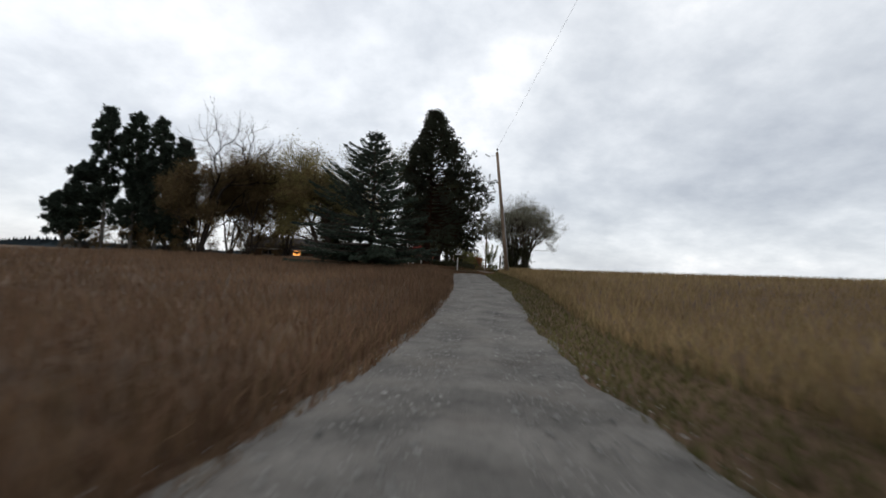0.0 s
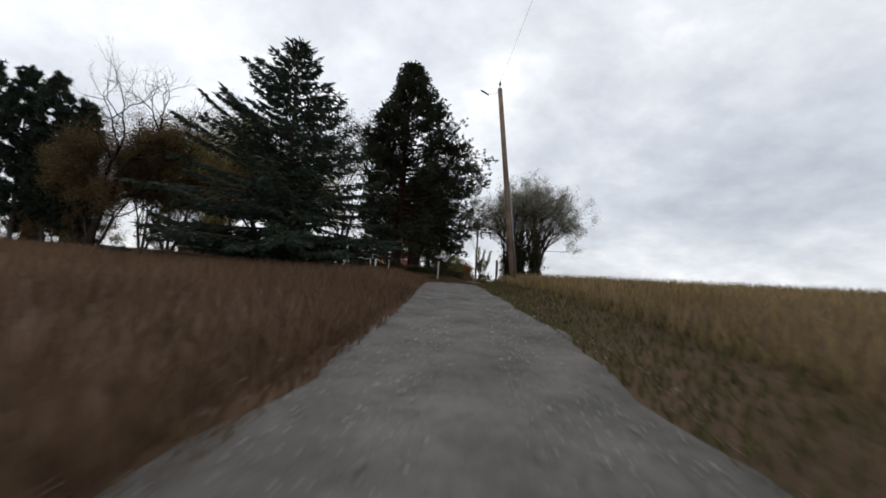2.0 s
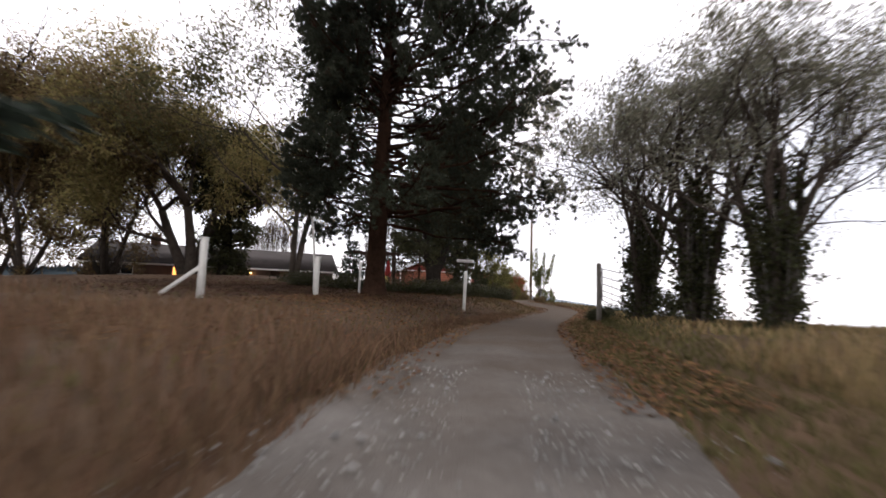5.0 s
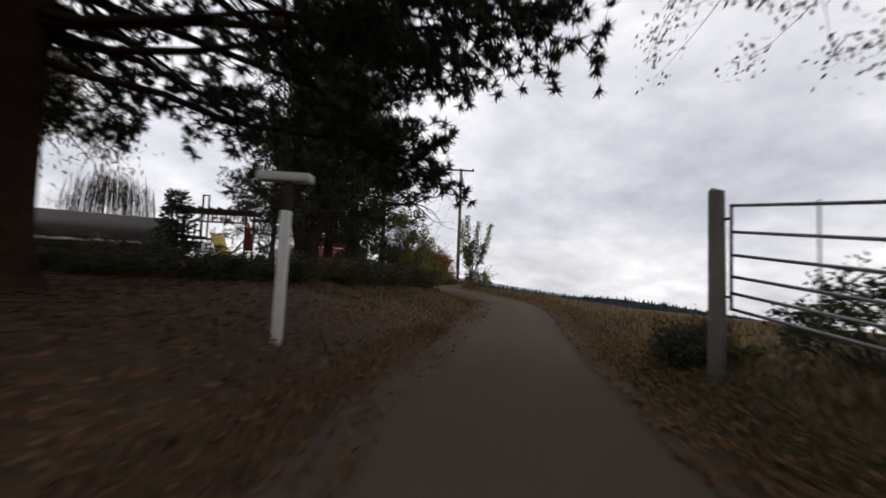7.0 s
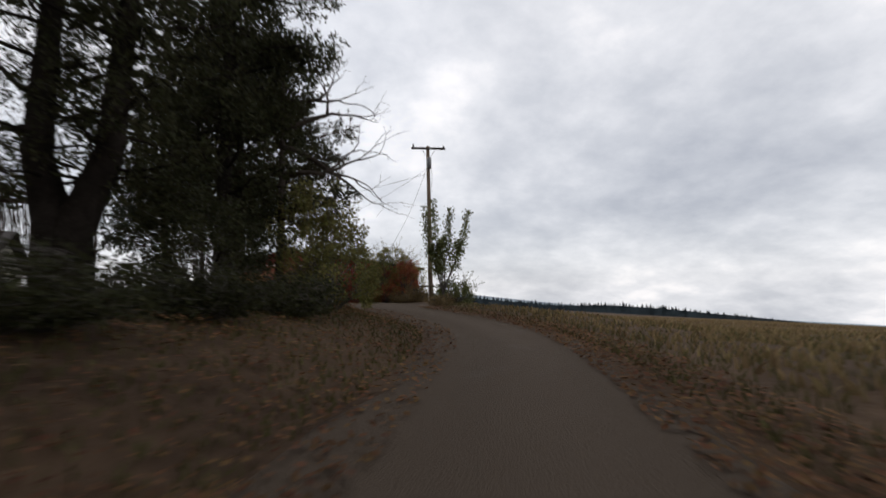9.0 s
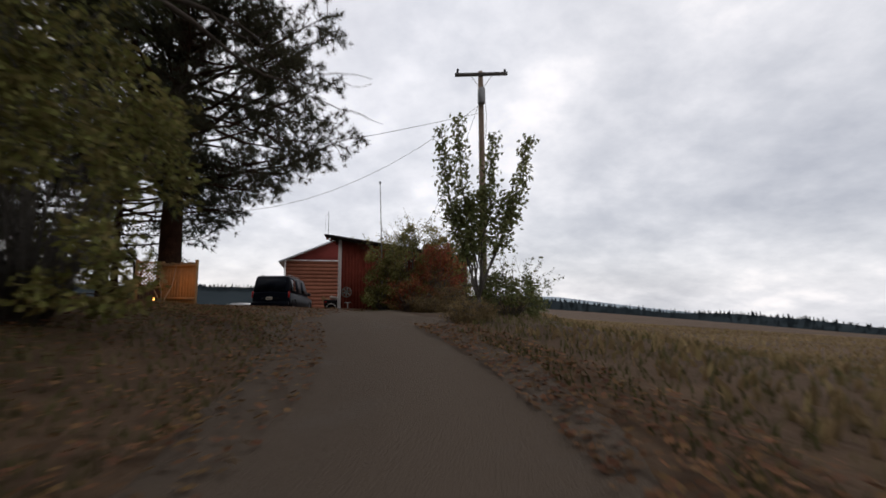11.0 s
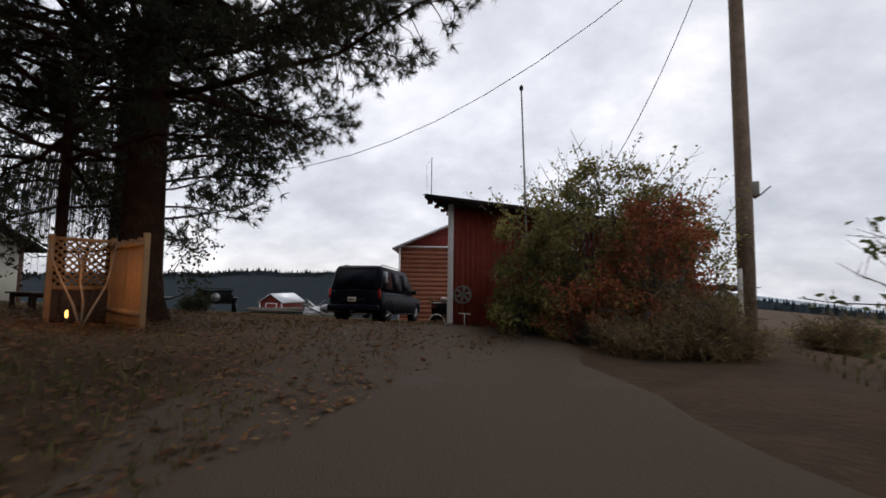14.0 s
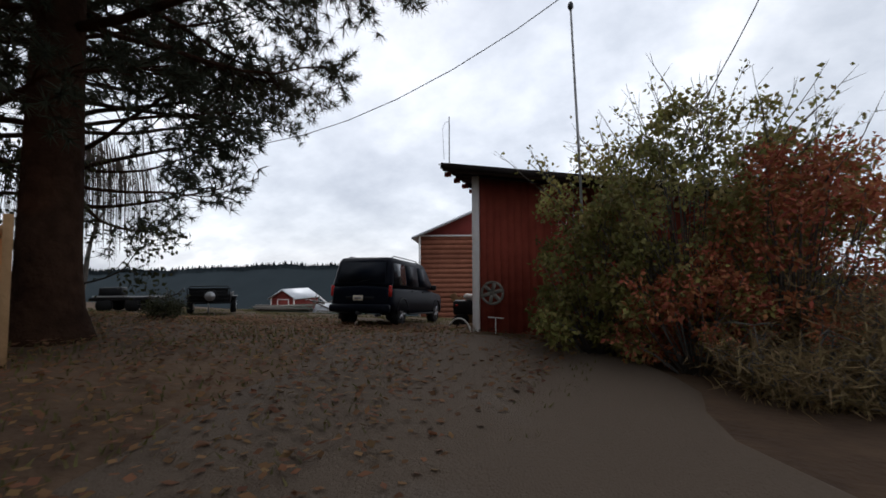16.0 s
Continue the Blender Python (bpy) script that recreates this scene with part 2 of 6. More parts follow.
M_TYRE = material("tyre_rubber", (0.014, 0.014, 0.014), 0.85, 18.0, 0.25, bump=0.3)
M_RIM = material("alloy_rim", (0.35, 0.35, 0.36), 0.35, 9.0, 0.15, metal=0.8, bump=0)
M_GLASS = glass("dark_window_glass")
M_GLASSDARK = material("tinted_rear_glass", (0.004, 0.006, 0.011), 0.35, 2.0, 0.2, bump=0, spec=0.08)
M_TAILRED = material("red_lamp_lens", (0.45, 0.015, 0.012), 0.25, 8.0, 0.2, bump=0, spec=0.6)
M_PLATE = material("plate_cream", (0.7, 0.63, 0.5), 0.5, 9.0, 0.1, bump=0)
M_BAR = material("plate_bar_grey", (0.16, 0.15, 0.16), 0.6, 9.0, 0.1, bump=0)
M_BRICK = material("brown_brick", (0.14, 0.085, 0.065), 0.9, 6.0, 0.35, bump=0.4)
M_CREAM = material("cream_siding", (0.50, 0.48, 0.40), 0.8, 4.0, 0.12, bump=0.2)
M_YELLOW = material("yellow_plastic", (0.62, 0.47, 0.10), 0.5, 5.0, 0.12, bump=0)
M_UMBRELLA = material("red_canvas", (0.30, 0.035, 0.03), 0.9, 6.0, 0.25, bump=0.3)
M_DECKWOOD = material("dark_stained_timber", (0.055, 0.036, 0.028), 0.85, 6.0, 0.35, bump=0.4)
M_BOARD = material("cedar_fence_board", (0.28, 0.165, 0.08), 0.85, 5.0, 0.3, second=(0.36, 0.22, 0.11), bump=0.4)
M_GREYWOOD = material("grey_timber", (0.20, 0.18, 0.155), 0.9, 6.0, 0.3, bump=0.4)
# the blue of distance haze is mixed into this dark forest colour
M_FOREST = material("haze_blue_far_forest", (0.026, 0.037, 0.043), 0.95, 0.02, 0.2, second=(0.036, 0.049, 0.055), bump=0, spread=0.5)
one_normal_canopy(M_FOREST)
# distance haze is painted into the hills' pale blue-grey base colour
M_HAZE = material("haze_tinted_far_hill", (0.27, 0.32, 0.355), 0.95, 0.01, 0.12, bump=0)
M_TARP = material("green_tarp", (0.05, 0.075, 0.055), 0.7, 3.0, 0.3, bump=0.2)
M_LAMP = glow("warm_lamp_glass", (1.0, 0.62, 0.22), 14.0)
M_WINDOWLIT = glow("lit_window", (1.0, 0.42, 0.10), 1.3)
M_GARDENLAMP = glow("amber_lamp_glass", (1.0, 0.45, 0.1), 4.0)
M_BLUEWHITE = glow("yard_lamp_glass", (1.0, 0.85, 0.6), 9.0)

# ---- mesh helpers ----
rng = np.random.default_rng(7)


class Soup:
    """Gathers vertices and faces of one mesh."""

    def __init__(self):
        self.v, self.f, self.n, self.t = [], [], 0, {}

    def add(self, verts, faces):
        verts = np.asarray(verts, float)
        self.v.append(verts)
        self.f.append(np.asarray(faces, int) + self.n)
        self.n += len(verts)
        return self

    def tube(self, pts, radii, sides=6):
        """A round limb along a line of points; those of one shape are meshed together at the end."""
        n = len(pts)
        self.t.setdefault((n, sides), []).append((np.asarray(pts, float), np.broadcast_to(np.asarray(radii, float), (n,))))
        return self

    def flush(self):
        for (n, sides), got in self.t.items():
            pts, radii = np.array([g[0] for g in got]), np.array([g[1] for g in got])
            tang = np.gradient(pts, axis=1)
            tang /= np.linalg.norm(tang, axis=2, keepdims=True) + 1e-9
            steep = (np.abs(tang[:, :, 2]).mean(1) > 0.6)[:, None, None]
            ref = np.where(steep, np.array([0.31, 0.95, 0.05]), np.array([0.02, 0.03, 1.0]))
            a = np.cross(tang, ref)
            a /= np.linalg.norm(a, axis=2, keepdims=True) + 1e-9
            b = np.cross(tang, a)
            ang = np.arange(sides) * 2 * np.pi / sides
            ring = pts[:, :, None] + radii[:, :, None, None] * (np.cos(ang)[:, None] * a[:, :, None] + np.sin(ang)[:, None] * b[:, :, None])
            m = len(got)
            v = np.concatenate([ring.reshape(m, -1, 3), pts[:, :1], pts[:, -1:]], 1)
            idx = np.arange(sides)
            nxt = (idx + 1) % sides
            f = [np.stack([i * sides + idx, i * sides + nxt, (i + 1) * sides + nxt, (i + 1) * sides + idx], 1) for i in range(n - 1)]
            c0, c1 = np.full(sides, n * sides), np.full(sides, n * sides + 1)
            f.append(np.stack([nxt, idx, c0, c0], 1))
            f.append(np.stack([(n - 1) * sides + idx, (n - 1) * sides + nxt, c1, c1], 1))
            f = np.vstack(f)
            per = v.shape[1]
            self.add(v.reshape(-1, 3), (f[None] + (np.arange(m) * per)[:, None, None]).reshape(-1, 4))
        self.t = {}
        return self

    def box(self, size, m=None, bevel=0.0):
        x, y, z = (s / 2 for s in size)
        c = bevel
        if not c:
            v = np.array([(sx * x, sy * y, sz * z) for sx in (-1, 1) for sy in (-1, 1) for sz in (-1, 1)])
            f = np.array([(0, 1, 3, 2), (4, 6, 7, 5), (0, 4, 5, 1), (2, 3, 7, 6), (0, 2, 6, 4), (1, 5, 7, 3)])
        else:
            v, f = [], []
            for sx in (-1, 1):
                for sy in (-1, 1):
                    for sz in (-1, 1):
                        v += [(sx * x, sy * (y - c), sz * (z - c)), (sx * (x - c), sy * y, sz * (z - c)), (sx * (x - c), sy * (y - c), sz * z)]
            def i(sx, sy, sz, k):
                return ((sx > 0) * 4 + (sy > 0) * 2 + (sz > 0)) * 3 + k
            for s in (-1, 1):
                f += [(i(s, -1, -1, 0), i(s, 1, -1, 0), i(s, 1, 1, 0), i(s, -1, 1, 0)), (i(-1, s, -1, 1), i(1, s, -1, 1), i(1, s, 1, 1), i(-1, s, 1, 1)), (i(-1, -1, s, 2), i(1, -1, s, 2), i(1, 1, s, 2), i(-1, 1, s, 2))]
                for q in (-1, 1):
                    f += [(i(s, q, -1, 0), i(s, q, 1, 0), i(s, q, 1, 1), i(s, q, -1, 1)), (i(s, -1, q, 0), i(s, 1, q, 0), i(s, 1, q, 2), i(s, -1, q, 2)), (i(-1, s, q, 1), i(1, s, q, 1), i(1, s, q, 2), i(-1, s, q, 2))]
                    for p in (-1, 1):
                        f.append((i(s, q, p, 0), i(s, q, p, 1), i(s, q, p, 2), i(s, q, p, 2)))
            v, f = np.array(v), np.array(f)
        if m is not None:
            m = np.array(m)
            v = v @ m[:3, :3].T + m[:3, 3]
        return self.add(v, f)

    def mesh(self, name, mat, smooth=False):
        self.flush()
        me = bpy.data.meshes.new(name)
        v = np.vstack(self.v) if self.v else np.zeros((0, 3))
        quads = np.vstack([np.column_stack([f, f[:, 2]]) if f.shape[1] == 3 else f for f in self.f]) if self.f else np.zeros((0, 4), int)
        tri = quads[:, 2] == quads[:, 3]
        sizes = np.where(tri, 3, 4)
        starts = np.concatenate([[0], np.cumsum(sizes)[:-1]])
        keep = np.ones(quads.shape, bool)
        keep[tri, 3] = False
        loops = quads[keep]
        me.vertices.add(len(v))
        me.vertices.foreach_set("co", v.astype(np.float32).ravel())
        me.loops.add(len(loops))
        me.loops.foreach_set("vertex_index", loops.astype(np.int32))
        me.polygons.add(len(quads))
        me.polygons.foreach_set("loop_start", starts.astype(np.int32))
        me.polygons.foreach_set("loop_total", sizes.astype(np.int32))
        me.update(calc_edges=True)

        bm = bmesh.new()
        if len(quads) < 3000:
            bm.from_mesh(me)
            bmesh.ops.recalc_face_normals(bm, faces=bm.faces)
            bm.to_mesh(me)
        bm.free()
        me.materials.append(mat)
        if smooth:
            me.polygons.foreach_set("use_smooth", np.ones(len(me.polygons), bool))
        return me


def thing(name, at, label, category, group="", turn=0.0):
    ob = new(name)
    ob.empty_display_size = 0.3
    ob.matrix_basis = pose(*at, 0, 0, turn)
    return tagged(ob, label, category, group)


def part(name, soup, mat, parent, label="", smooth=False):
    ob = new(name, soup.mesh(name, mat, smooth))
    ob.parent = parent
    return tagged(ob, label)


def solid(name, soup, mat, at, label, category, group="", kind="", turn=0.0, smooth=False):
    ob = new(name, soup.mesh(name, mat, smooth))
    ob.matrix_basis = pose(*at, 0, 0, turn)
    return tagged(ob, label, category, group, kind)


RAMPS = {n: np.linspace(0, 1, n) for n in range(2, 12)}


def ramp(a, b, n):
    return a + (b - a) * RAMPS[n]


def smooth(t):
    t = np.clip(t, 0, 1)
    return t * t * (3 - 2 * t)


# ---- the lie of the land ----
ROAD_Y = [-60, -10, -1, 10, 21, 40, 50, 58, 66, 75, 80, 86, 95, 100, 110, 125, 160, 260]
ROAD_Z = [4.6, 3.05, 2.72, 2.2, 2.74, 3.42, 3.5, 3.36, 3.4, 3.36, 3.58, 3.92, 3.86, 3.62, 2.75, 0.6, -9, -55]
LINE_Y = [-60, -1, 10, 21, 40, 48, 54, 62, 70, 75, 79, 82, 86, 92]
LINE_X = [-1, 0.75, 1.4, 2.2, 2.1, 2.5, 3.4, 5.4, 7.4, 8.1, 7.1, 5.8, 4.0, 1.0]


def road_z(y):
    return np.interp(y, ROAD_Y, ROAD_Z)


def road_x(y):
    return np.interp(y, LINE_Y, LINE_X)


def smoothed(fn, y):
    return sum(fn(np.asarray(y, float) + o) * w for o, w in ((-5, 0.1), (-2.5, 0.22), (0, 0.36), (2.5, 0.22), (5, 0.1)))


def height(x, y):
    """The ground's height."""
    x, y = np.asarray(x, float), np.asarray(y, float)
    base = smoothed(road_z, y)
    d = x - smoothed(road_x, np.minimum(y, 86))
    yard = smooth((y - 80) / 6)
    right = np.maximum(d - 1.7, 0)
    bank_r = np.interp(y, [-40, 10, 30, 60, 72, 84], [0.12, 0.25, 0.6, 0.32, 0.0, 0.1])
    rise = np.interp(y, [-100, 30, 48, 60, 140], [0.026, 0.021, 0.008, 0.0, 0.0])
    reach = np.minimum(right, 70)
    z = base + bank_r * smooth(right / 2.2) * (1 - 0.5 * yard) + rise * reach
    field = smooth((right - 2) / 8) * smooth((y - 56) / 10)
    z = z + field * (3.4 - 0.019 * (y - 62) - base)
    fall = np.interp(y, [25, 50, 64, 200], [0.0, 0.005, 0.056, 0.066])
    z = z - fall * np.maximum(right - 3.2, 0) - 0.0012 * np.maximum(right - 60, 0) ** 1.5 * smooth((y - 20) / 40)
    left = np.maximum(-d - 1.7, 0)
    bank_l = np.interp(y, [-40, 10, 30, 60, 80, 88], [0.15, 0.25, 0.4, 0.35, 0.3, 0.0])
    z = z + bank_l * smooth(left / 2.0) + 0.012 * np.minimum(left, 60) * (1 - yard)
    bump = np.exp(-0.5 * ((x + 13) / 12) ** 2 - 0.5 * ((y - 71) / 11) ** 2)
    z = z + 1.25 * bump * smooth(left / 4)
    return z - 0.27 * smooth((y - 91.5) / 4.5) * smooth((0.2 - x) / 1.5)


def height1(x, y):
    return float(height(np.array([x]), np.array([y]))[0])


def sheet(xs, ys, lift=0.0, wobble=0.05):
    gx, gy = np.meshgrid(xs, ys)
    gz = height(gx, gy) + lift
    if wobble:
        gz = gz + wobble * (np.sin(gx * 1.3 + gy * 0.7) * np.sin(gy * 0.9 - gx * 0.4)) * smooth((np.abs(gx - smoothed(road_x, gy)) - 2.2) / 2)
    v = np.stack([gx, gy, gz], -1).reshape(-1, 3)
    nx, ny = len(xs), len(ys)
    i = (np.arange(ny - 1)[:, None] * nx + np.arange(nx - 1)[None, :]).ravel()
    return Soup().add(v, np.stack([i, i + 1, i + 1 + nx, i + nx], 1))


xs = np.concatenate([-np.geomspace(1500, 31, 26), np.arange(-30, 40.1, 0.5), np.geomspace(41, 1500, 26)])
ys = np.concatenate([-np.geomspace(900, 21, 20), np.arange(-20, 125.1, 0.6), np.geomspace(127, 1800, 30)])
ground = sheet(xs, ys)
solid("ground", ground, M_SOIL, (0, 0, 0), "rolling farmland soil under dry autumn grass", "ground", kind="structure", smooth=True)

# road: a strip that follows the line of the drive, then spreads into the yard
ry = np.arange(-50, 93.6, 0.7)
cx = smoothed(road_x, ry)
cols = np.linspace(-1.75, 1.75, 15)
half = 1 + 0.06 * np.sin(ry * 0.9) + 0.05 * np.sin(ry * 2.3)
half = half * (1 + 0.5 * smooth((ry - 76) / 8))
gx = cx[:, None] + cols[None, :] * half[:, None]
gy = np.repeat(ry[:, None], len(cols), 1)
rut = -0.035 * np.exp(-((np.abs(cols) - 0.8) / 0.28) ** 2) + 0.03 * np.exp(-(cols / 0.3) ** 2)
gz = height(gx, gy) + 0.05 + rut[None, :]
gz[:, 0] -= 0.12
gz[:, -1] -= 0.12
k = len(cols)
i = (np.arange(len(ry) - 1)[:, None] * k + np.arange(k - 1)[None, :]).ravel()
solid("road", Soup().add(np.stack([gx, gy, gz], -1).reshape(-1, 3), np.stack([i, i + 1, i + 1 + k, i + k], 1)), M_GRAVEL, (0, 0, 0), "grey gravel farm lane with worn wheel tracks", "road", kind="structure", smooth=True)

# ---- plants ----


def unit(a):
    return a / (np.linalg.norm(a, axis=-1, keepdims=True) + 1e-9)


def cards(soup, centres, along, length, width, r, curl=0.5):
    """Pointed leaves, one folded diamond each, from a centre along a direction."""
    n = len(centres)
    along = unit(along)
    side = unit(np.cross(along, r.normal(size=(n, 3))))
    nrm = np.cross(along, side)
    length = np.broadcast_to(np.asarray(length, float), (n,))[:, None] * r.uniform(0.7, 1.3, (n, 1))
    width = np.broadcast_to(np.asarray(width, float), (n,))[:, None] * r.uniform(0.7, 1.3, (n, 1))
    a = centres
    b = centres + along * length * 0.45 + side * width * 0.5 + nrm * width * 0.25 * curl
    c = centres + along * length - nrm * length * 0.12 * curl
    d = centres + along * length * 0.45 - side * width * 0.5 + nrm * width * 0.25 * curl
    v = np.stack([a, b, c, d], 1).reshape(-1, 3)
    i = np.arange(n)[:, None] * 4
    soup.add(v, i + np.array([[0, 1, 2, 3]]))


def tufts(soup, centres, along, needles, length, width, r, open_=0.9):
    """Brushes of long needles round the twig ends."""
    n = len(centres)
    c = np.repeat(centres, needles, 0)
    d = unit(np.repeat(unit(along), needles, 0) * 0.75 + r.normal(size=(n * needles, 3)) * open_)
    side = unit(np.cross(d, r.normal(size=d.shape))) * width * 0.5
    ln = length * r.uniform(0.7, 1.2, (len(d), 1))
    v = np.stack([c + side, c - side, c + d * ln], 1).reshape(-1, 3)
    i = np.arange(len(d))[:, None] * 3
    soup.add(v, i + np.array([[0, 1, 2]]))


def limb(p, d, length, r, bend=0.12, lift=0.0, n=5):
    """A crooked line of n points."""
    pts, d = [np.array(p, float)], unit(np.array(d, float))
    for _ in range(n - 1):
        d = unit(d + r.normal(size=3) * bend + np.array([0, 0, lift]))
        pts.append(pts[-1] + d * length / (n - 1))
    return np.array(pts)


def ramify(soup, p, d, length, radius, level, r, tips, kids=3, spread=0.6, lift=0.05, shrink=0.68, bend=0.13, thin=0.6, root=False):
    pts = limb(p, d, length, r, 0.05 if root else bend, lift)
    soup.tube(pts, ramp(radius, radius * thin, len(pts)), 7 if level > 3 else 5 if level > 1 else 3)
    if level == 0:
        tips.append((pts[-1], unit(pts[-1] - pts[-2])))
        tips.append((pts[2], unit(pts[-1] - pts[-2])))
        return
    end = unit(pts[-1] - pts[-2])
    for k in range(kids):
        at = pts[-1] if k < 2 else pts[int(r.integers(2, len(pts)))]
        nd = unit(end + r.normal(size=3) * spread)
        ramify(soup, at, nd, length * shrink * r.uniform(0.8, 1.2), radius * thin * (0.82 if k < 2 else 0.6), level - 1, r, tips, kids, spread, lift, shrink, bend, thin)


def broad_tree(name, x, y, tall, label, bark, leaf, seed, trunk=0.22, levels=5, kids=3, spread=0.55, lift=0.05, leaves=6, leaf_len=0.16, leaf_wide=0.09, scatter=0.35, stems=1, lean=0.15, crown_label="", shrink=0.7, first=0.3, group="", sink=0.0, category="tree", droop=0.0, bend=0.13, thin=0.6):
    r = np.random.default_rng(seed)
    z = height1(x, y)
    t = thing(name, (x, y, z - sink), label, category, group)
    wood, tips = Soup(), []
    for s in range(stems):
        a = s * 2.4 + r.uniform(0, 1)
        off = np.array([np.cos(a), np.sin(a), 0]) * (0.35 * trunk * 2 if stems > 1 else 0)
        d = np.array([np.cos(a) * lean, np.sin(a) * lean, 1.0])
        ramify(wood, off - np.array([0, 0, 0.15]), d, tall * first, trunk, levels, r, tips, kids, spread, lift, shrink, bend, thin, True)
    part("trunk", wood, bark, t, smooth=True)
    if leaves:
        p = np.array([q[0] for q in tips])
        d = np.array([q[1] for q in tips])
        c = np.repeat(p, leaves, 0) + r.normal(size=(len(p) * leaves, 3)) * scatter
        al = np.repeat(d, leaves, 0) * 0.4 + r.normal(size=c.shape) * 0.7 + np.array([0, 0, -droop])
        keep = c[:, 2] > 0.05
        s = Soup()
        cards(s, c[keep], al[keep], leaf_len, leaf_wide, r)
        part("crown", s, leaf, t, crown_label)
    return t


def spruce_tree(name, x, y, tall, reach, label, leaf, seed, whorls=46, per=5, low=0.03, power=0.85, group="", cards_per=16, long_=0.42, wide=0.14, side_reach=0.0, skirt=1.0, rise=0.0):
    r = np.random.default_rng(seed)
    z = height1(x, y)
    t = thing(name, (x, y, z), label, "tree", group)
    wood, s = Soup(), Soup()
    wood.tube([(0, 0, -0.2), (0.05, 0, tall * 0.4), (0, 0.05, tall * 0.8), (0, 0, tall)], [tall * 0.018, tall * 0.013, tall * 0.006, 0.02], 9)
    for w in range(whorls):
        u = low + (0.985 - low) * ((w + r.uniform(0, 0.8)) / whorls) ** skirt
        for b in range(per):
            az = w * 2.4 + b * 2 * np.pi / per + r.uniform(-0.5, 0.5)
            ln = reach * (1 - u) ** power * r.uniform(0.6, 1.18) + 0.25
            ln *= 1 + side_reach * max(0, -np.cos(az)) * (0.3 < u < 0.9) * r.uniform(0, 1)
            slope = -0.28 + 0.75 * u + r.uniform(-0.08, 0.08)
            slope += rise * max(0, -np.cos(az)) * smooth((u - 0.3) / 0.2) * smooth((0.72 - u) / 0.12) * r.uniform(0.4, 1.2)
            slope = max(slope, (0.75 - u * tall) / ln)
            d = np.array([np.cos(az), np.sin(az), slope])
            pts = limb((0, 0, u * tall), d, ln, r, 0.05, 0.05 - 0.02 * (1 - u), 6)
            wood.tube(pts, ramp(0.012 + 0.012 * ln, 0.008, 6), 4)
            m = max(6, int(ln * cards_per))
            f = r.uniform(0.12, 1.0, m) ** 0.8 * 4.999
            k = f.astype(int)
            p = pts[k] + (pts[k + 1] - pts[k]) * (f - k)[:, None]
            fwd = unit(pts[k + 1] - pts[k])
            lat = unit(np.cross(fwd, (0, 0, 1))) * r.choice((-1, 1), m)[:, None]
            off = r.uniform(0, 1, (m, 1)) * (0.12 + 0.2 * ln * (1 - f / 5)[:, None])
            p = p + lat * off + np.array([0, 0, -1]) * off * r.uniform(0.1, 0.6, (m, 1))
            cards(s, p, fwd * 0.6 + lat * 0.7 + r.normal(size=(m, 3)) * 0.22 + np.array([0, 0, -0.3]), long_, wide, r, 0.3)
            c = pts[-1:] + 0
            cards(s, c, fwd[:1], long_ * 1.1, wide, r)
    part("trunk", wood, M_BARK, t, smooth=True)
    part("crown", s, leaf, t)
    return t


def pine_tree(name, x, y, tall, reach, label, leaf, bark, seed, boughs=70, low=0.2, twigs=9, needles=22, length=0.26, width=0.022, shape=None, trunk=0.4, group="", lean=0.0, cone=1.0, sag=-0.02, dense=1.0, heavy=0.0, inner=0.25, even=0.62, base_slope=-0.25, ends_at=(2, 3, 4), broad=0.45):
    r = np.random.default_rng(seed)
    z = height1(x, y)
    t = thing(name, (x, y, z), label, "tree", group)
    wood, s = Soup(), Soup()
    wood.tube([(0, 0, -0.3), (0, 0, 0.12), (0, 0, 0.45), (0, 0, 1.0), (lean * 0.3, 0, tall * 0.3), (lean * 0.6, 0.05, tall * 0.65), (lean, 0, tall)], [trunk * 1.75, trunk * 1.42, trunk * 1.14, trunk, trunk * 0.8, trunk * 0.45, 0.03], 14)
    ends, dirs = [], []
    for b in range(boughs):
        u = low + (0.985 - low) * ((b + r.uniform(0, 1)) / boughs) ** dense
        az = b * 2.4 + r.uniform(-0.6, 0.6)
        ln = reach * (shape(u) if shape else (1 - u) ** cone) * r.uniform(even, 1.1) * (1 + heavy * np.cos(az) * (1.0 if u < broad else 0.45)) + 0.3
        slope = base_slope + 0.9 * u + r.uniform(-0.15, 0.15)
        pts = limb((lean * u, 0, u * tall), (np.cos(az), np.sin(az), slope), ln, r, 0.12, 0.03, 8)
        rad = 0.014 + 0.010 * ln
        wood.tube(pts, ramp(rad, 0.012, 8), 5)
        for q in range(max(4, int(twigs * (0.35 + ln / reach)))):
            f = r.uniform(inner, 1.0) ** 0.7 * 6.99
            k = int(f)
            p = pts[k] + (pts[k + 1] - pts[k]) * (f - k)
            d = unit(pts[k + 1] - pts[k])
            td = unit(d * 0.7 + r.normal(size=3) * 0.65)
            tp = limb(p, td, 0.35 + 0.28 * ln * r.uniform(0.4, 1.0) * (1.15 - f / 7), r, 0.25, sag, 5)
            wood.tube(tp[::2], ramp(0.016, 0.006, 3), 3)
            for w in ends_at:
                ends.append(tp[w])
                dirs.append(tp[w] - tp[w - 1])
                sd = unit(unit(tp[w] - tp[w - 1]) + r.normal(size=3) * 0.8)
                ep = tp[w] + sd * r.uniform(0.15, 0.45)
                wood.tube([tp[w], ep], [0.007, 0.004], 3)
                ends.append(ep)
                dirs.append(sd)
    part("trunk", wood, bark, t, smooth=True)
    tufts(s, np.array(ends), np.array(dirs), needles, length, width, r)
    part("crown", s, leaf, t)
    return t


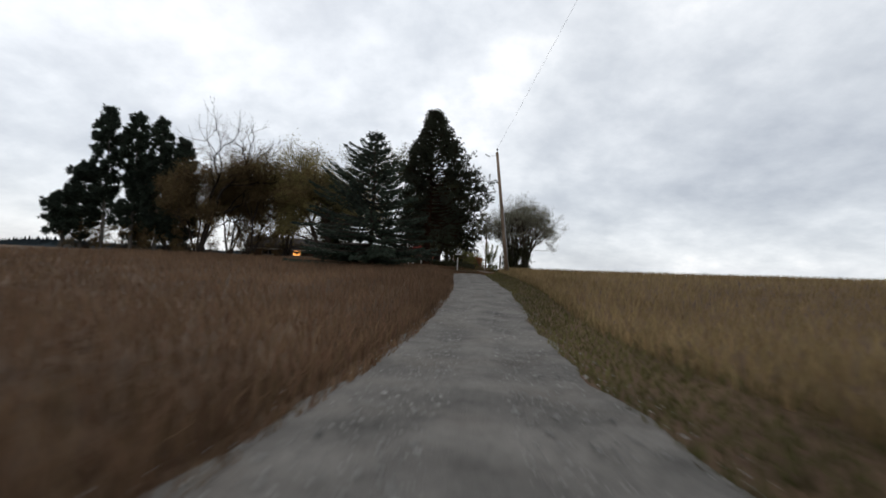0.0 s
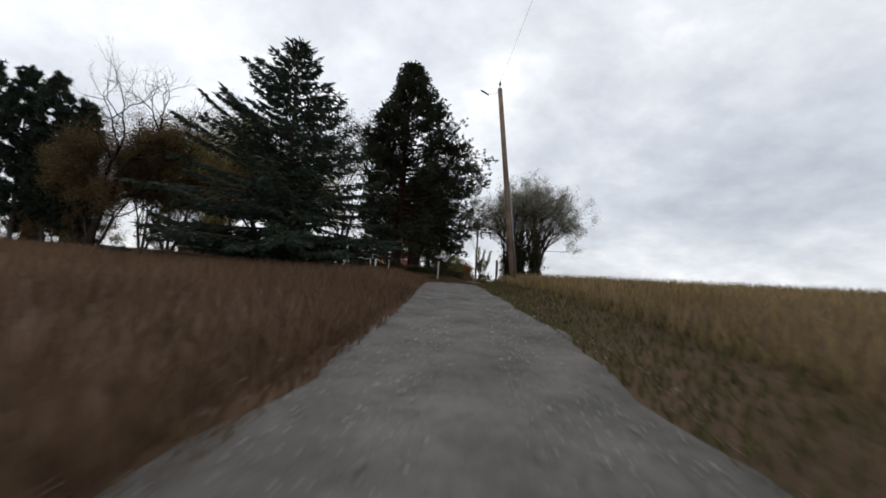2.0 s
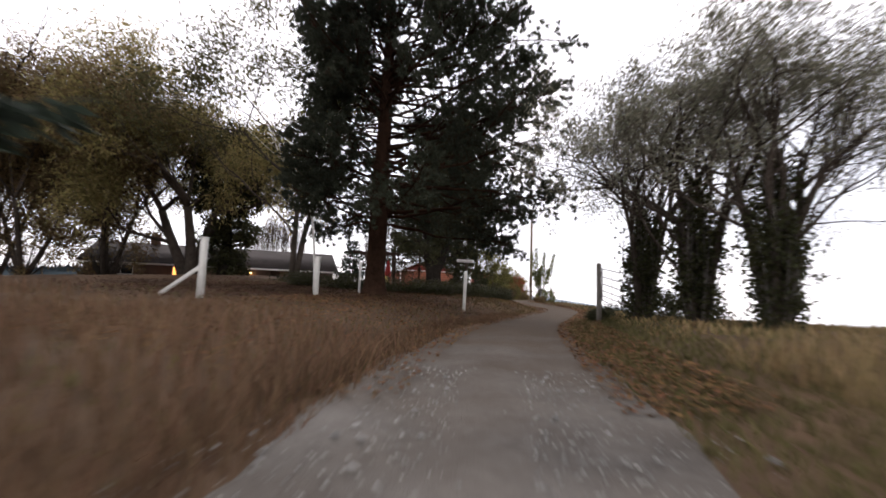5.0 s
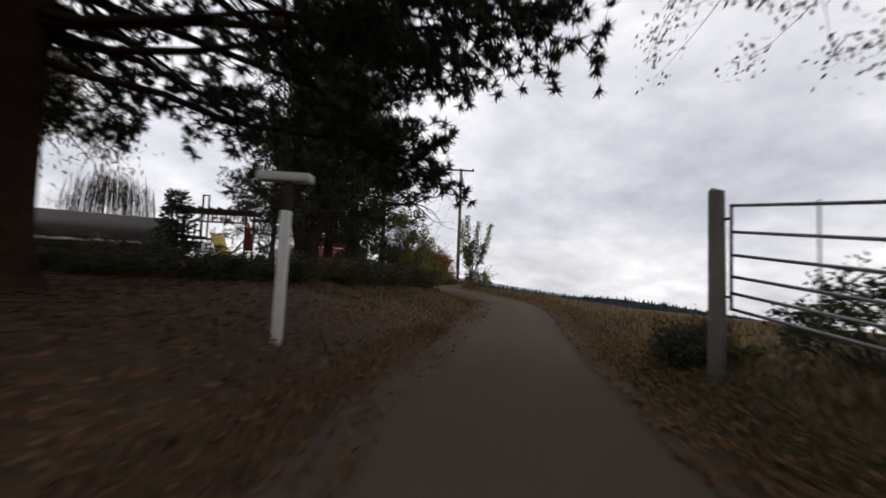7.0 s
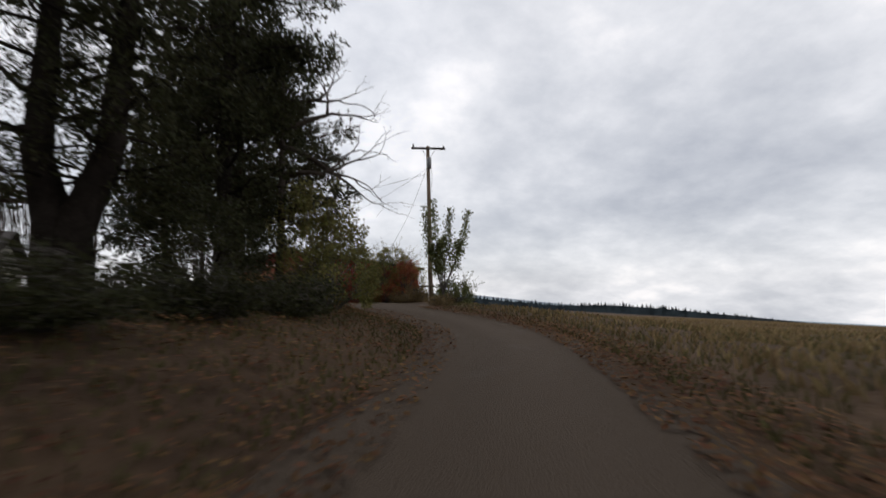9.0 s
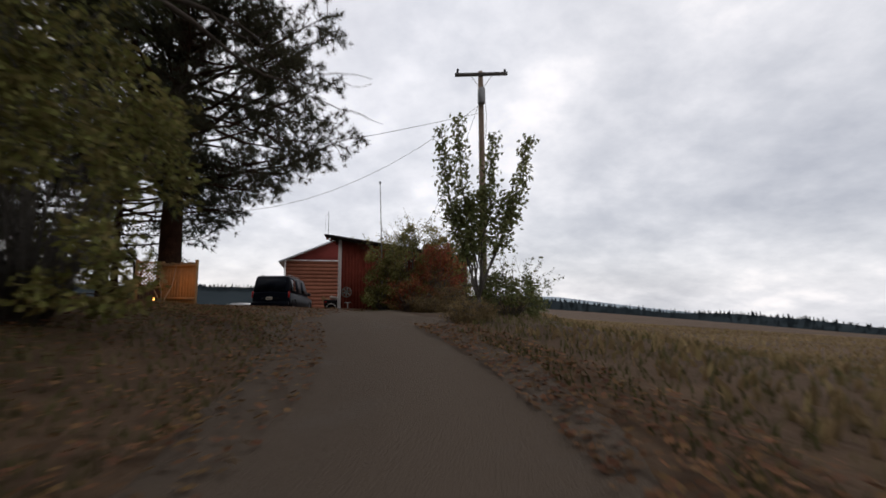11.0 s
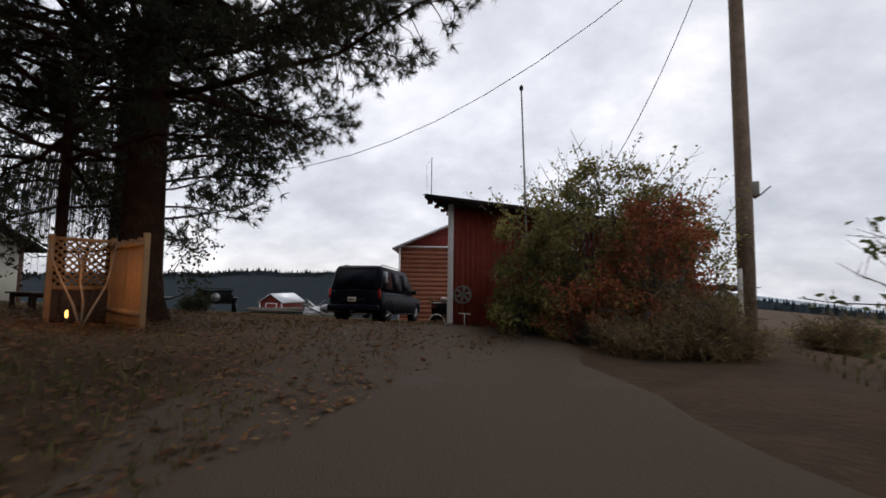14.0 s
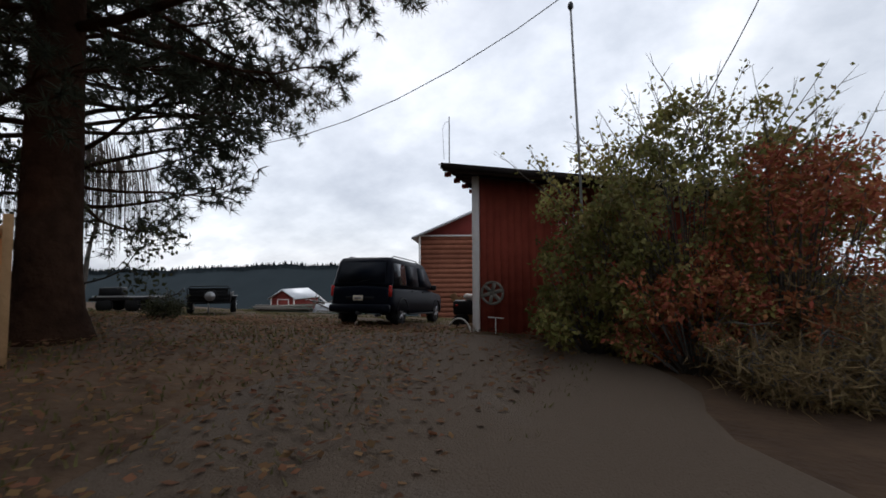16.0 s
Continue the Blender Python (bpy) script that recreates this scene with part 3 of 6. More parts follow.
def shrub(name, x, y, tall, wide, label, leaf, seed, count=2600, leaf_len=0.09, leaf_wide=0.06, stems=26, deep=None, bark=None, group="", lift=0.0, clumps=40, spiky=0.0, loose=1.0):
    """A bush: many stems from the root and small leaves in uneven clumps."""
    r = np.random.default_rng(seed)
    z = height1(x, y)
    t = thing(name, (x, y, z + lift), label, "shrub", group)
    deep = deep or wide
    wood, s = Soup(), Soup()
    cent = []
    for k in range(stems):
        az, out_ = r.uniform(0, 2 * np.pi), r.uniform(0, 1) ** 0.6
        h = tall * (1.0 - 0.45 * out_ ** 2) * r.uniform(0.75, 1.05 + spiky)
        tip = np.array([np.cos(az) * out_ * wide / 2, np.sin(az) * out_ * deep / 2, h])
        root = np.array([np.cos(az) * 0.18, np.sin(az) * 0.18, -0.1])
        mid = (root + tip) / 2 + np.array([tip[0] * 0.12, tip[1] * 0.12, 0]) + r.normal(size=3) * 0.08
        pts = np.array([root, (root + mid) / 2, mid, (mid + tip) / 2 + r.normal(size=3) * 0.06, tip])
        wood.tube(pts, ramp(0.012 + tall * 0.006, 0.005, 5), 4)
        for f in (1, 2, 3, 4):
            for q in range(3):
                e = pts[f] + r.normal(size=3) * np.array([wide, deep, tall]) * 0.09
                e[2] = max(e[2], 0.1)
                wood.tube([pts[f], (pts[f] + e) / 2 + r.normal(size=3) * 0.04, e], [0.007, 0.005, 0.003], 3)
                cent.append(e)
        cent.append(tip)
    cent = np.array(cent)
    weight = np.maximum(0.08, 1.15 - np.clip(cent[:, 2] / tall, 0, 1.1) ** 2.2)
    pick = r.choice(len(cent), count, p=weight / weight.sum())
    c = cent[pick] + r.normal(size=(count, 3)) * 0.11 * loose * (0.5 + tall * 0.35)
    c[:, 2] = np.clip(np.abs(c[:, 2]), 0.03, tall * (1.04 + spiky * 0.5))
    cards(s, c, r.normal(size=(count, 3)) + np.array([0, 0, 0.15]), leaf_len, leaf_wide, r)
    part("trunk", wood, bark or M_BARKGREY, t)
    part("foliage", s, leaf, t)
    return t


def mound_shrub(name, x, y, tall, wide, deep, label, leaf, seed, clumps=90, per=110, size=0.26, leaf_len=0.085, leaf_wide=0.05, shoots=26, shoot_len=0.8, group=""):
    """A rounded bush: leaf clumps on a bumpy dome, stems from the root to each, bare shoots above."""
    r = np.random.default_rng(seed)
    t = thing(name, (x, y, height1(x, y)), label, "shrub", group)
    wood, s = Soup(), Soup()
    d = unit(r.normal(size=(clumps, 3)) * np.array([1, 1, 0.9]) + np.array([0, 0, 0.25]))
    bumpy = 1 + 0.13 * np.sin(d[:, 0] * 5 + seed) * np.sin(d[:, 1] * 4 + 1.3 * seed) + 0.08 * np.sin(d[:, 2] * 9 + seed)
    q = d * (r.uniform(0.25, 1.0, (clumps, 1)) ** 0.45) * bumpy[:, None]
    c = q * np.array([wide / 2, deep / 2, tall * 0.6]) + np.array([0, 0, tall * 0.4])
    c = c[c[:, 2] > 0.12]
    for e in c:
        root = np.array([e[0] * 0.12, e[1] * 0.12, -0.1])
        m = root + (e - root) * 0.55 + np.array([0, 0, 0.12 * tall]) * (1 - e[2] / tall) + r.normal(size=3) * 0.07
        wood.tube([root, m, e], [0.008 + tall * 0.005, 0.01, 0.005], 3)
    n = (per * r.uniform(0.5, 1.4, len(c))).astype(int)
    rad = size * r.uniform(0.6, 1.3, len(c))
    k = np.repeat(np.arange(len(c)), n)
    v = unit(r.normal(size=(len(k), 3))) * r.uniform(0.2, 1.0, (len(k), 1)) ** 0.6
    p = c[k] + v * rad[k][:, None]
    p[:, 2] = np.maximum(p[:, 2], 0.04)
    cards(s, p, v * 0.5 + r.normal(size=p.shape) * 0.7 + np.array([0, 0, -0.2]), leaf_len, leaf_wide, r)
    high = np.flatnonzero(c[:, 2] > tall * 0.62)
    for _ in range(shoots if len(high) else 0):
        e = c[high[r.integers(len(high))]]
        out_ = unit(np.array([e[0] / wide, e[1] / deep, 0.55]) + r.normal(size=3) * 0.22)
        ln = shoot_len * r.uniform(0.35, 1.0)
        pts = limb(e, out_, ln + size, r, 0.1, 0.02, 5)
        wood.tube(pts, ramp(0.010, 0.003, 5), 3)
        for f in (2, 3):
            wood.tube([pts[f], pts[f] + unit(out_ + r.normal(size=3) * 0.6) * ln * 0.35], [0.005, 0.002], 3)
        m = int(10 * r.uniform(0.2, 1.6))
        f = r.uniform(1.2, 3.99, m)
        g = f.astype(int)
        cards(s, pts[g] + (pts[g + 1] - pts[g]) * (f - g)[:, None] + r.normal(size=(m, 3)) * 0.05, r.normal(size=(m, 3)), leaf_len * 0.9, leaf_wide, r)
    part("trunk", wood, M_BARKGREY, t)
    part("foliage", s, leaf, t)
    return t


def dense_tree(name, x, y, tall, reach, label, leaf, seed, boughs=90, low=0.16, shape=None, trunk=0.3, fork=0.0, twigs=9, per=26, size=0.34, leaf_len=0.15, leaf_wide=0.075, lean=0.0):
    """An evergreen whose boughs end in leafy clumps."""
    r = np.random.default_rng(seed)
    t = thing(name, (x, y, height1(x, y)), label, "tree")
    wood, s = Soup(), Soup()
    lines = []
    for sx in ((-1, 1) if fork else (0,)):
        line = np.array([(0.12 * sx, 0, -0.2), (0.16 * sx - 0.1 * fork, 0.05, tall * 0.1), (0.2 * sx + fork * (0.9 if sx > 0 else -0.75), 0, tall * 0.24), (fork * sx * 1.3 + lean * 0.5, 0.1, tall * 0.68), (fork * sx * 0.8 + lean, 0, tall)])
        wood.tube(line, [trunk * 1.25, trunk, trunk * 0.72, trunk * 0.4, 0.03], 11)
        lines.append(line)
    hz = np.array([-0.2, tall * 0.1, tall * 0.24, tall * 0.68, tall])
    ends = []
    for b in range(boughs):
        u = low + (0.99 - low) * (b + r.uniform(0, 1)) / boughs
        line = lines[b % len(lines)]
        base = np.array([np.interp(u * tall, hz, line[:, 0]), np.interp(u * tall, hz, line[:, 1]), u * tall])
        az = b * 2.4 + r.uniform(-0.7, 0.7)
        ln = reach * shape(u) * r.uniform(0.55, 1.12) + 0.3
        pts = limb(base, (np.cos(az), np.sin(az), -0.1 + 0.75 * u + r.uniform(-0.25, 0.25)), ln, r, 0.16, 0.03, 7)
        wood.tube(pts, ramp(0.02 + 0.014 * ln, 0.012, 7), 5)
        for _ in range(max(4, int(twigs * (0.3 + ln / reach)))):
            f = r.uniform(0.2, 1.0) ** 0.75 * 5.99
            k = int(f)
            p = pts[k] + (pts[k + 1] - pts[k]) * (f - k)
            e = p + unit(unit(pts[k + 1] - pts[k]) * 0.6 + r.normal(size=3) * 0.7) * (0.3 + 0.22 * ln * r.uniform(0.2, 1.0))
            wood.tube([p, (p + e) / 2 + r.normal(size=3) * 0.06, e], [0.014, 0.01, 0.005], 3)
            ends.append(e)
    c = np.array(ends)
    k = np.repeat(np.arange(len(c)), (per * r.uniform(0.5, 1.4, len(c))).astype(int))
    v = unit(r.normal(size=(len(k), 3))) * r.uniform(0.1, 1.0, (len(k), 1)) ** 0.6
    cards(s, c[k] + v * size * np.array([1, 1, 0.75]), v + r.normal(size=v.shape) * 0.5 + np.array([0, 0, -0.2]), leaf_len, leaf_wide, r)
    part("trunk", wood, M_BARKWET, t, smooth=True)
    part("crown", s, leaf, t)
    return t


# spruce and tall pine beside the lane
spruce_tree("spruce_tree", -6.4, 36.8, 11.7, 6.1, "dark green spruce with long drooping boughs beside the lane", M_SPRUCE, 11, whorls=31, per=6, side_reach=0.6, cards_per=44, long_=0.34, wide=0.11, power=0.95, low=0.02, skirt=1.3, rise=0.42)
pine_tree("pine_tree", -2.9, 57.65, 20.3, 6.1, "tall dark pine with dense tufted boughs beside the lane", M_PINE, M_BARKRED, 12, boughs=235, low=0.165, twigs=20, needles=27, length=0.2, width=0.046, ends_at=(3, 4), broad=0.55, trunk=0.44, shape=lambda u: np.interp(u, [0.1, 0.5, 0.62, 0.78, 0.9, 0.96, 1.0], [1.0, 0.94, 0.7, 0.4, 0.19, 0.08, 0.02]), dense=0.98, sag=-0.04, lean=0.25, heavy=0.36, inner=0.3, even=0.72)
pine_tree("pine_tree", -3.95, 88.8, 15.5, 6.0, "old ponderosa pine with a thick red-brown trunk in the yard", M_PINEOLIVE, M_BARKRED, 13, boughs=126, low=0.295, twigs=20, needles=30, length=0.24, width=0.018, ends_at=(3, 4), trunk=0.40, shape=lambda u: min(1.0, (1.05 - u) * 2.1), sag=-0.08, inner=0.36, base_slope=-0.27, heavy=0.12)
pine_tree("pine_tree", -5.6, 88.2, 12.5, 4.6, "slender dark pine at the edge of the yard", M_PINE, M_BARKRED, 14, boughs=75, low=0.25, twigs=11, needles=18, length=0.2, width=0.024, trunk=0.11, shape=lambda u: min(1.0, (1.05 - u) * 1.5), inner=0.35)
pine_tree("pine_tree", -9.2, 91.4, 13.5, 5.2, "broad dark pine behind the yard screen", M_PINE, M_BARKRED, 15, boughs=62, low=0.2, twigs=11, needles=14, length=0.24, width=0.035, trunk=0.22, shape=lambda u: min(1.0, (1.05 - u) * 1.5), base_slope=-0.35)

# grove of dark pines far to the side
GROVE = ((-59.5, 66.3, 8.2, 3.4, 0.3, 21), (-57.6, 67.5, 13.2, 2.9, 0.28, 22), (-54.2, 67.5, 22.2, 2.7, 0.26, 23), (-49.5, 67.3, 21.6, 2.5, 0.2, 24), (-45.2, 66.7, 20.4, 2.4, 0.16, 25), (-41.6, 66.9, 17.6, 2.1, 0.14, 26), (-51.5, 72.0, 16.0, 3.0, 0.12, 27), (-46.5, 71.0, 15.0, 2.8, 0.1, 28))
for gx_, gy_, gh, gr, lo_, sd in GROVE:
    pine_tree("grove_pine_tree", gx_, gy_, gh, gr, "tall dark pine with a rounded top and bare lower trunk", M_SPRUCE, M_BARKGREY, sd, boughs=int(46 + gh), low=lo_, twigs=9, needles=10, length=0.5, width=0.13, trunk=0.26, group="grove of pines", shape=lambda u: min(1.0, (1.04 - u) * 3.0) * (0.8 + 0.2 * math.sin(u * 9)), even=0.6)
broad_tree("bare_tree", -34.0, 59.3, 24.0, "leafless grey tree with twisted branches", M_BARKWET, None, 31, trunk=0.4, levels=6, kids=3, spread=0.4, leaves=0, first=0.24, lift=0.07, shrink=0.76, bend=0.22, thin=0.73)
for wx, wy, wh, sd in ((-30, 66, 15.5, 41), (-25.2, 67.6, 15.0, 42), (-37, 64, 12.5, 44), (-34, 67.5, 13.5, 40)):
    broad_tree("willow_tree", wx, wy, wh, "brown autumn willow with spreading stems", M_BARK, M_BROWNLEAF, sd, trunk=0.19, levels=4, kids=4, spread=0.42, leaves=30, leaf_len=0.3, leaf_wide=0.075, scatter=0.42, stems=3, lean=0.42, first=0.36, group="willows by the house")
for wx, wy, sd in ((-38.5, 65.5, 45), (-31, 66.8, 46), (-44.5, 67.5, 47), (-51.0, 68.5, 48), (-25.5, 68.0, 49), (-57.5, 68.0, 50)):
    mound_shrub("thicket_shrub", wx, wy, 5.2, 8.0, 4.5, "brown autumn thicket under the willows", M_BROWNLEAF, sd, clumps=90, per=60, size=0.55, leaf_len=0.22, leaf_wide=0.1, shoots=30, shoot_len=1.2, group="thicket under the willows")
broad_tree("yellow_willow_tree", -19.6, 68.6, 20.5, "large willow with thinning yellow-brown leaves", M_BARK, M_YELLOWLEAF, 51, trunk=0.42, levels=5, kids=4, spread=0.45, leaves=9, leaf_len=0.34, leaf_wide=0.08, scatter=0.5, stems=3, lean=0.32, first=0.25, droop=0.9)
dense_tree("ivy_column", -18.4, 71.2, 10.4, 3.5, "dark ivy smothering a tall old trunk", M_DARKLEAF, 52, boughs=95, low=0.02, shape=lambda u: np.interp(u, [0, 0.15, 0.45, 0.8, 1.0], [0.3, 0.42, 0.85, 1.0, 0.5]), trunk=0.5, twigs=10, per=34, size=0.4, leaf_len=0.2, leaf_wide=0.14)
spruce_tree("small_fir_tree", -9.6, 75.8, 3.6, 1.2, "small dark fir behind the lawn", M_SPRUCE, 54, whorls=24, per=5, cards_per=16, long_=0.24)
broad_tree("pale_birch_tree", -5.0, 55.9, 7.5, "slender pale-barked leaning tree with few leaves", M_WHITEPAINT, M_OLIVELEAF, 55, trunk=0.06, levels=3, kids=3, spread=0.35, leaves=8, leaf_len=0.12, leaf_wide=0.07, first=0.55, lean=0.12)

broad_tree("olive_leaved_tree", -9.8, 64.5, 17.0, "tall slim tree with thinning olive-brown leaves", M_BARK, M_OLIVEDIM, 56, trunk=0.2, levels=5, kids=3, spread=0.42, leaves=14, leaf_len=0.24, leaf_wide=0.1, scatter=0.4, stems=2, lean=0.07, first=0.34, lift=0.05)

# sparse hedgerow trees at the gate
for hx, hy, ht, sd in ((7.1, 52.8, 10.4, 61), (7.6, 50.1, 10.2, 62), (8.5, 48.3, 8.8, 68)):
    broad_tree("hedgerow_tree", hx, hy, ht, "half-bare hedgerow tree with withered leaves and ivy on its stems", M_BARK, M_GREYLEAF, sd, trunk=0.14, levels=5, kids=3, spread=0.4, leaves=8, leaf_len=0.09, leaf_wide=0.045, scatter=0.13, stems=6, lean=0.13, first=0.28, lift=0.03, group="hedgerow trees", shrink=0.7)
    shrub("ivy_column", hx, hy, 4.2, 1.15, "dark ivy smothering an old trunk", M_DARKLEAF, sd + 2, count=5200, leaf_len=0.1, leaf_wide=0.085, stems=26, loose=0.5)
for bx, by, bh, bw, sd in ((7.0, 57.3, 0.42, 1.4, 65), (8.3, 55.9, 1.0, 2.4, 66), (9.2, 54.2, 1.05, 2.4, 67)):
    mound_shrub("bramble_shrub", bx, by, bh, bw, bw * 0.85, "dark green brambles at the gate post", M_BRAMBLE, sd, clumps=60, per=80, size=0.22, leaf_len=0.075, leaf_wide=0.045, shoots=30, shoot_len=0.3, group="brambles at the gate")

# dark trees, shrubs and hedge on the inner side of the bend
dense_tree("evergreen_tree", -2.05, 72.9, 13.6, 2.7, "gnarled dark evergreen tree with a thick forked trunk", M_DARKLEAF, 71, boughs=105, low=0.18, shape=lambda u: 0.55 + 0.45 * math.sin(min(1.0, u * 1.25) * 3.0) if u < 0.75 else (1.03 - u) * 2.4, trunk=0.42, fork=0.7, twigs=10, per=27, lean=0.6)
dense_tree("evergreen_tree", -0.6, 78.0, 16.0, 4.1, "tall dense evergreen tree behind the shrubs", M_DARKLEAF, 72, boughs=115, low=0.14, shape=lambda u: 0.55 + 0.6 * u if u < 0.7 else (1.02 - u) * 3.0, trunk=0.32, twigs=11, per=46, size=0.42, leaf_len=0.17, leaf_wide=0.085)
dead = thing("dead_tree", (1.0, 78.9, height1(1.0, 78.9)), "bare dead tree with long crooked limbs", "tree")
dw, dt = Soup(), []
dr = np.random.default_rng(73)
dw.tube([(0, 0, -0.2), (0.1, 0, 3), (0.05, 0.1, 7.5), (0.2, 0, 10)], [0.16, 0.13, 0.08, 0.03], 7)
for hz, ln, up_ in ((5.6, 3.3, 0.02), (6.4, 3.2, 0.08), (7.4, 2.2, 0.2), (4.6, 3.0, 0.1), (8.6, 1.4, 0.4)):
    ramify(dw, (0.08, 0.05, hz), (1.0, 0.1, up_), ln * 0.55, 0.13, 4, dr, dt, 2, 0.34, 0.01, 0.72, 0.2)
part("trunk", dw, M_BARK, dead, smooth=True)
mound_shrub("laurel_shrub", 2.6, 78.2, 4.3, 3.6, 3.4, "broad olive-green shrub with small leaves", M_OLIVELEAF, 74, clumps=110, per=100, size=0.34, leaf_len=0.11, leaf_wide=0.065, shoots=20, shoot_len=0.6)
mound_shrub("laurel_shrub", 0.4, 73.9, 2.8, 3.8, 3.2, "broad dark green shrub with small leaves", M_DARKLEAF, 75, clumps=90, per=100, size=0.32, leaf_len=0.1, leaf_wide=0.06, shoots=12, shoot_len=0.4)
mound_shrub("laurel_shrub", 3.4, 75.2, 1.9, 3.0, 2.4, "low spreading green shrub", M_OLIVELEAF, 77, clumps=60, per=90, size=0.26, shoots=10, shoot_len=0.3)
HEDGE = [(-7.4, 60.4), (-5.4, 60.7), (-3.5, 61.1), (-1.8, 61.8), (-0.4, 63.0), (0.7, 64.7), (1.6, 66.8), (2.4, 69.2), (3.2, 71.6)]
for k, (hx, hy) in enumerate(HEDGE):
    shrub("hedge_shrub", hx, hy, 0.8, 2.6, "low clipped dark green hedge bush", M_DARKLEAF, 80 + k, count=5200, leaf_len=0.07, leaf_wide=0.045, deep=1.7, stems=34, group="hedge along the lawn")


# yard plants
def pear_tree(x, y, tall, seed):
    """Upright limbs, each a leafy column."""
    r = np.random.default_rng(seed)
    t = thing("columnar_pear_tree", (x, y, height1(x, y)), "young pear tree with upright leafy limbs", "tree")
    wood, s = Soup(), Soup()
    wood.tube([(0, 0, -0.2), (0.01, 0, 0.3), (0, 0.01, 0.6)], [0.058, 0.05, 0.046], 9)
    limbs = ((-0.5, -0.4, 1.0), (-0.95, -0.5, 0.92), (0.48, 0.2, 0.91), (1.38, 0.1, 0.91), (0.12, 0.4, 0.66), (-0.2, -0.3, 0.6), (0.9, -0.1, 0.62), (-0.6, -0.3, 0.55))
    for k, (ox, oy, top) in enumerate(limbs):
        o, top = np.array([ox, oy, 0]), top * tall
        line = np.array([(0, 0, 0.5), *(o * f + np.array([0, 0, 0.5 + (top - 0.5) * h]) + r.normal(size=3) * 0.05 for f, h in ((0.2, 0.2), (0.4, 0.34), (0.66, 0.52), (0.86, 0.76), (1.0, 1.0)))])
        wood.tube(line, ramp(0.034, 0.009, 6), 6)
        m = 600
        f = r.uniform(0.5, 1.0, m) * 4.999
        i = f.astype(int)
        p = line[i] + (line[i + 1] - line[i]) * (f - i)[:, None]
        spur = r.integers(0, 60, m)
        sr = np.random.default_rng(seed + k).normal(size=(60, 3)) * np.array([1, 1, 0.5]) * 0.2
        p = p + sr[spur] * (1.25 - f / 6)[:, None] + r.normal(size=(m, 3)) * 0.06
        cards(s, p, r.normal(size=(m, 3)) + np.array([0, 0, -0.45]), 0.13, 0.075, r)
    part("trunk", wood, M_BARKGREY, t, smooth=True)
    part("crown", s, M_COLLEAF, t)
    return t


pear_tree(7.6, 85.75, 5.5, 91)
mound_shrub("lilac_shrub", 8.5, 87.9, 1.25, 2.5, 1.8, "dark green arching shrub", M_COLLEAF, 92, clumps=60, per=70, size=0.26, leaf_len=0.1, leaf_wide=0.06, shoots=40, shoot_len=0.8)
mound_shrub("rose_shrub", 4.55, 93.0, 3.75, 4.3, 3.0, "large green shrub with yellowing leaves and bare shoots", M_BUSHLEAF, 93, clumps=190, per=110, size=0.27, leaf_len=0.085, leaf_wide=0.055, shoots=70, shoot_len=1.05)
mound_shrub("rose_shrub", 3.25, 92.6, 2.3, 1.9, 1.8, "yellow-green shrub beside the shed wall", M_OLIVELEAF, 193, clumps=70, per=85, size=0.24, leaf_len=0.09, leaf_wide=0.055, shoots=16, shoot_len=0.6)
mound_shrub("sumac_shrub", 5.55, 92.1, 2.75, 2.2, 1.8, "rust-red autumn shrub amid green ones", M_REDLEAF, 95, clumps=85, per=90, size=0.25, leaf_len=0.085, leaf_wide=0.04, shoots=10, shoot_len=0.4)
mound_shrub("sumac_shrub", 4.5, 91.7, 1.25, 1.7, 1.1, "low rust-red autumn shrub amid green ones", M_REDLEAF, 96, clumps=45, per=60, size=0.2, leaf_len=0.08, leaf_wide=0.04, shoots=4, shoot_len=0.3)
mound_shrub("rose_shrub", 6.5, 93.2, 2.3, 1.4, 1.4, "thin green shrub beside the utility pole", M_BUSHLEAF, 194, clumps=45, per=50, size=0.22, leaf_len=0.08, leaf_wide=0.05, shoots=24, shoot_len=0.8)
shrub("dry_weed_shrub", 6.2, 91.5, 1.05, 1.7, "dry tan weeds under the shrubs", M_DRYTAN, 97, count=4600, leaf_len=0.2, leaf_wide=0.016, spiky=0.3)
for wx, wy, wh, ww, sd in ((6.4, 90.9, 0.6, 1.2, 197), (5.3, 90.9, 0.6, 1.4, 198), (7.4, 85.0, 0.42, 1.1, 195), (8.6, 93.2, 0.55, 1.2, 199)):
    shrub("dry_weed_shrub", wx, wy, wh, ww, "dry tan weeds under the shrubs", M_DRYTAN, sd, count=3200, leaf_len=0.2, leaf_wide=0.014, spiky=0.3, group="dry weeds in the yard")
shrub("lilac_shrub", -6.3, 89.6, 1.0, 1.4, "dark green arching shrub", M_DARKLEAF, 98, count=1800, leaf_len=0.07, leaf_wide=0.045)
broad_tree("understory_tree", -6.0, 89.7, 4.8, "small dark-leaved tree growing under the yard pine", M_BARKWET, M_DARKLEAF, 107, trunk=0.07, levels=4, kids=3, spread=0.5, leaves=5, leaf_len=0.1, leaf_wide=0.075, scatter=0.16, stems=2, lean=0.12, first=0.36, bend=0.2)
mound_shrub("juniper_shrub", -6.8, 92.3, 0.42, 0.8, 0.7, "low bright green shrub on the open yard", M_BRAMBLE, 108, clumps=45, per=60, size=0.2, leaf_len=0.08, leaf_wide=0.03, shoots=20, shoot_len=0.3)
wb = broad_tree("weeping_birch_tree", -28.8, 100.7, 12, "bare weeping tree with hanging twigs", M_BARKGREY, None, 99, trunk=0.2, levels=4, kids=3, spread=0.5, leaves=0, first=0.33)
hang, hr = Soup(), np.random.default_rng(100)
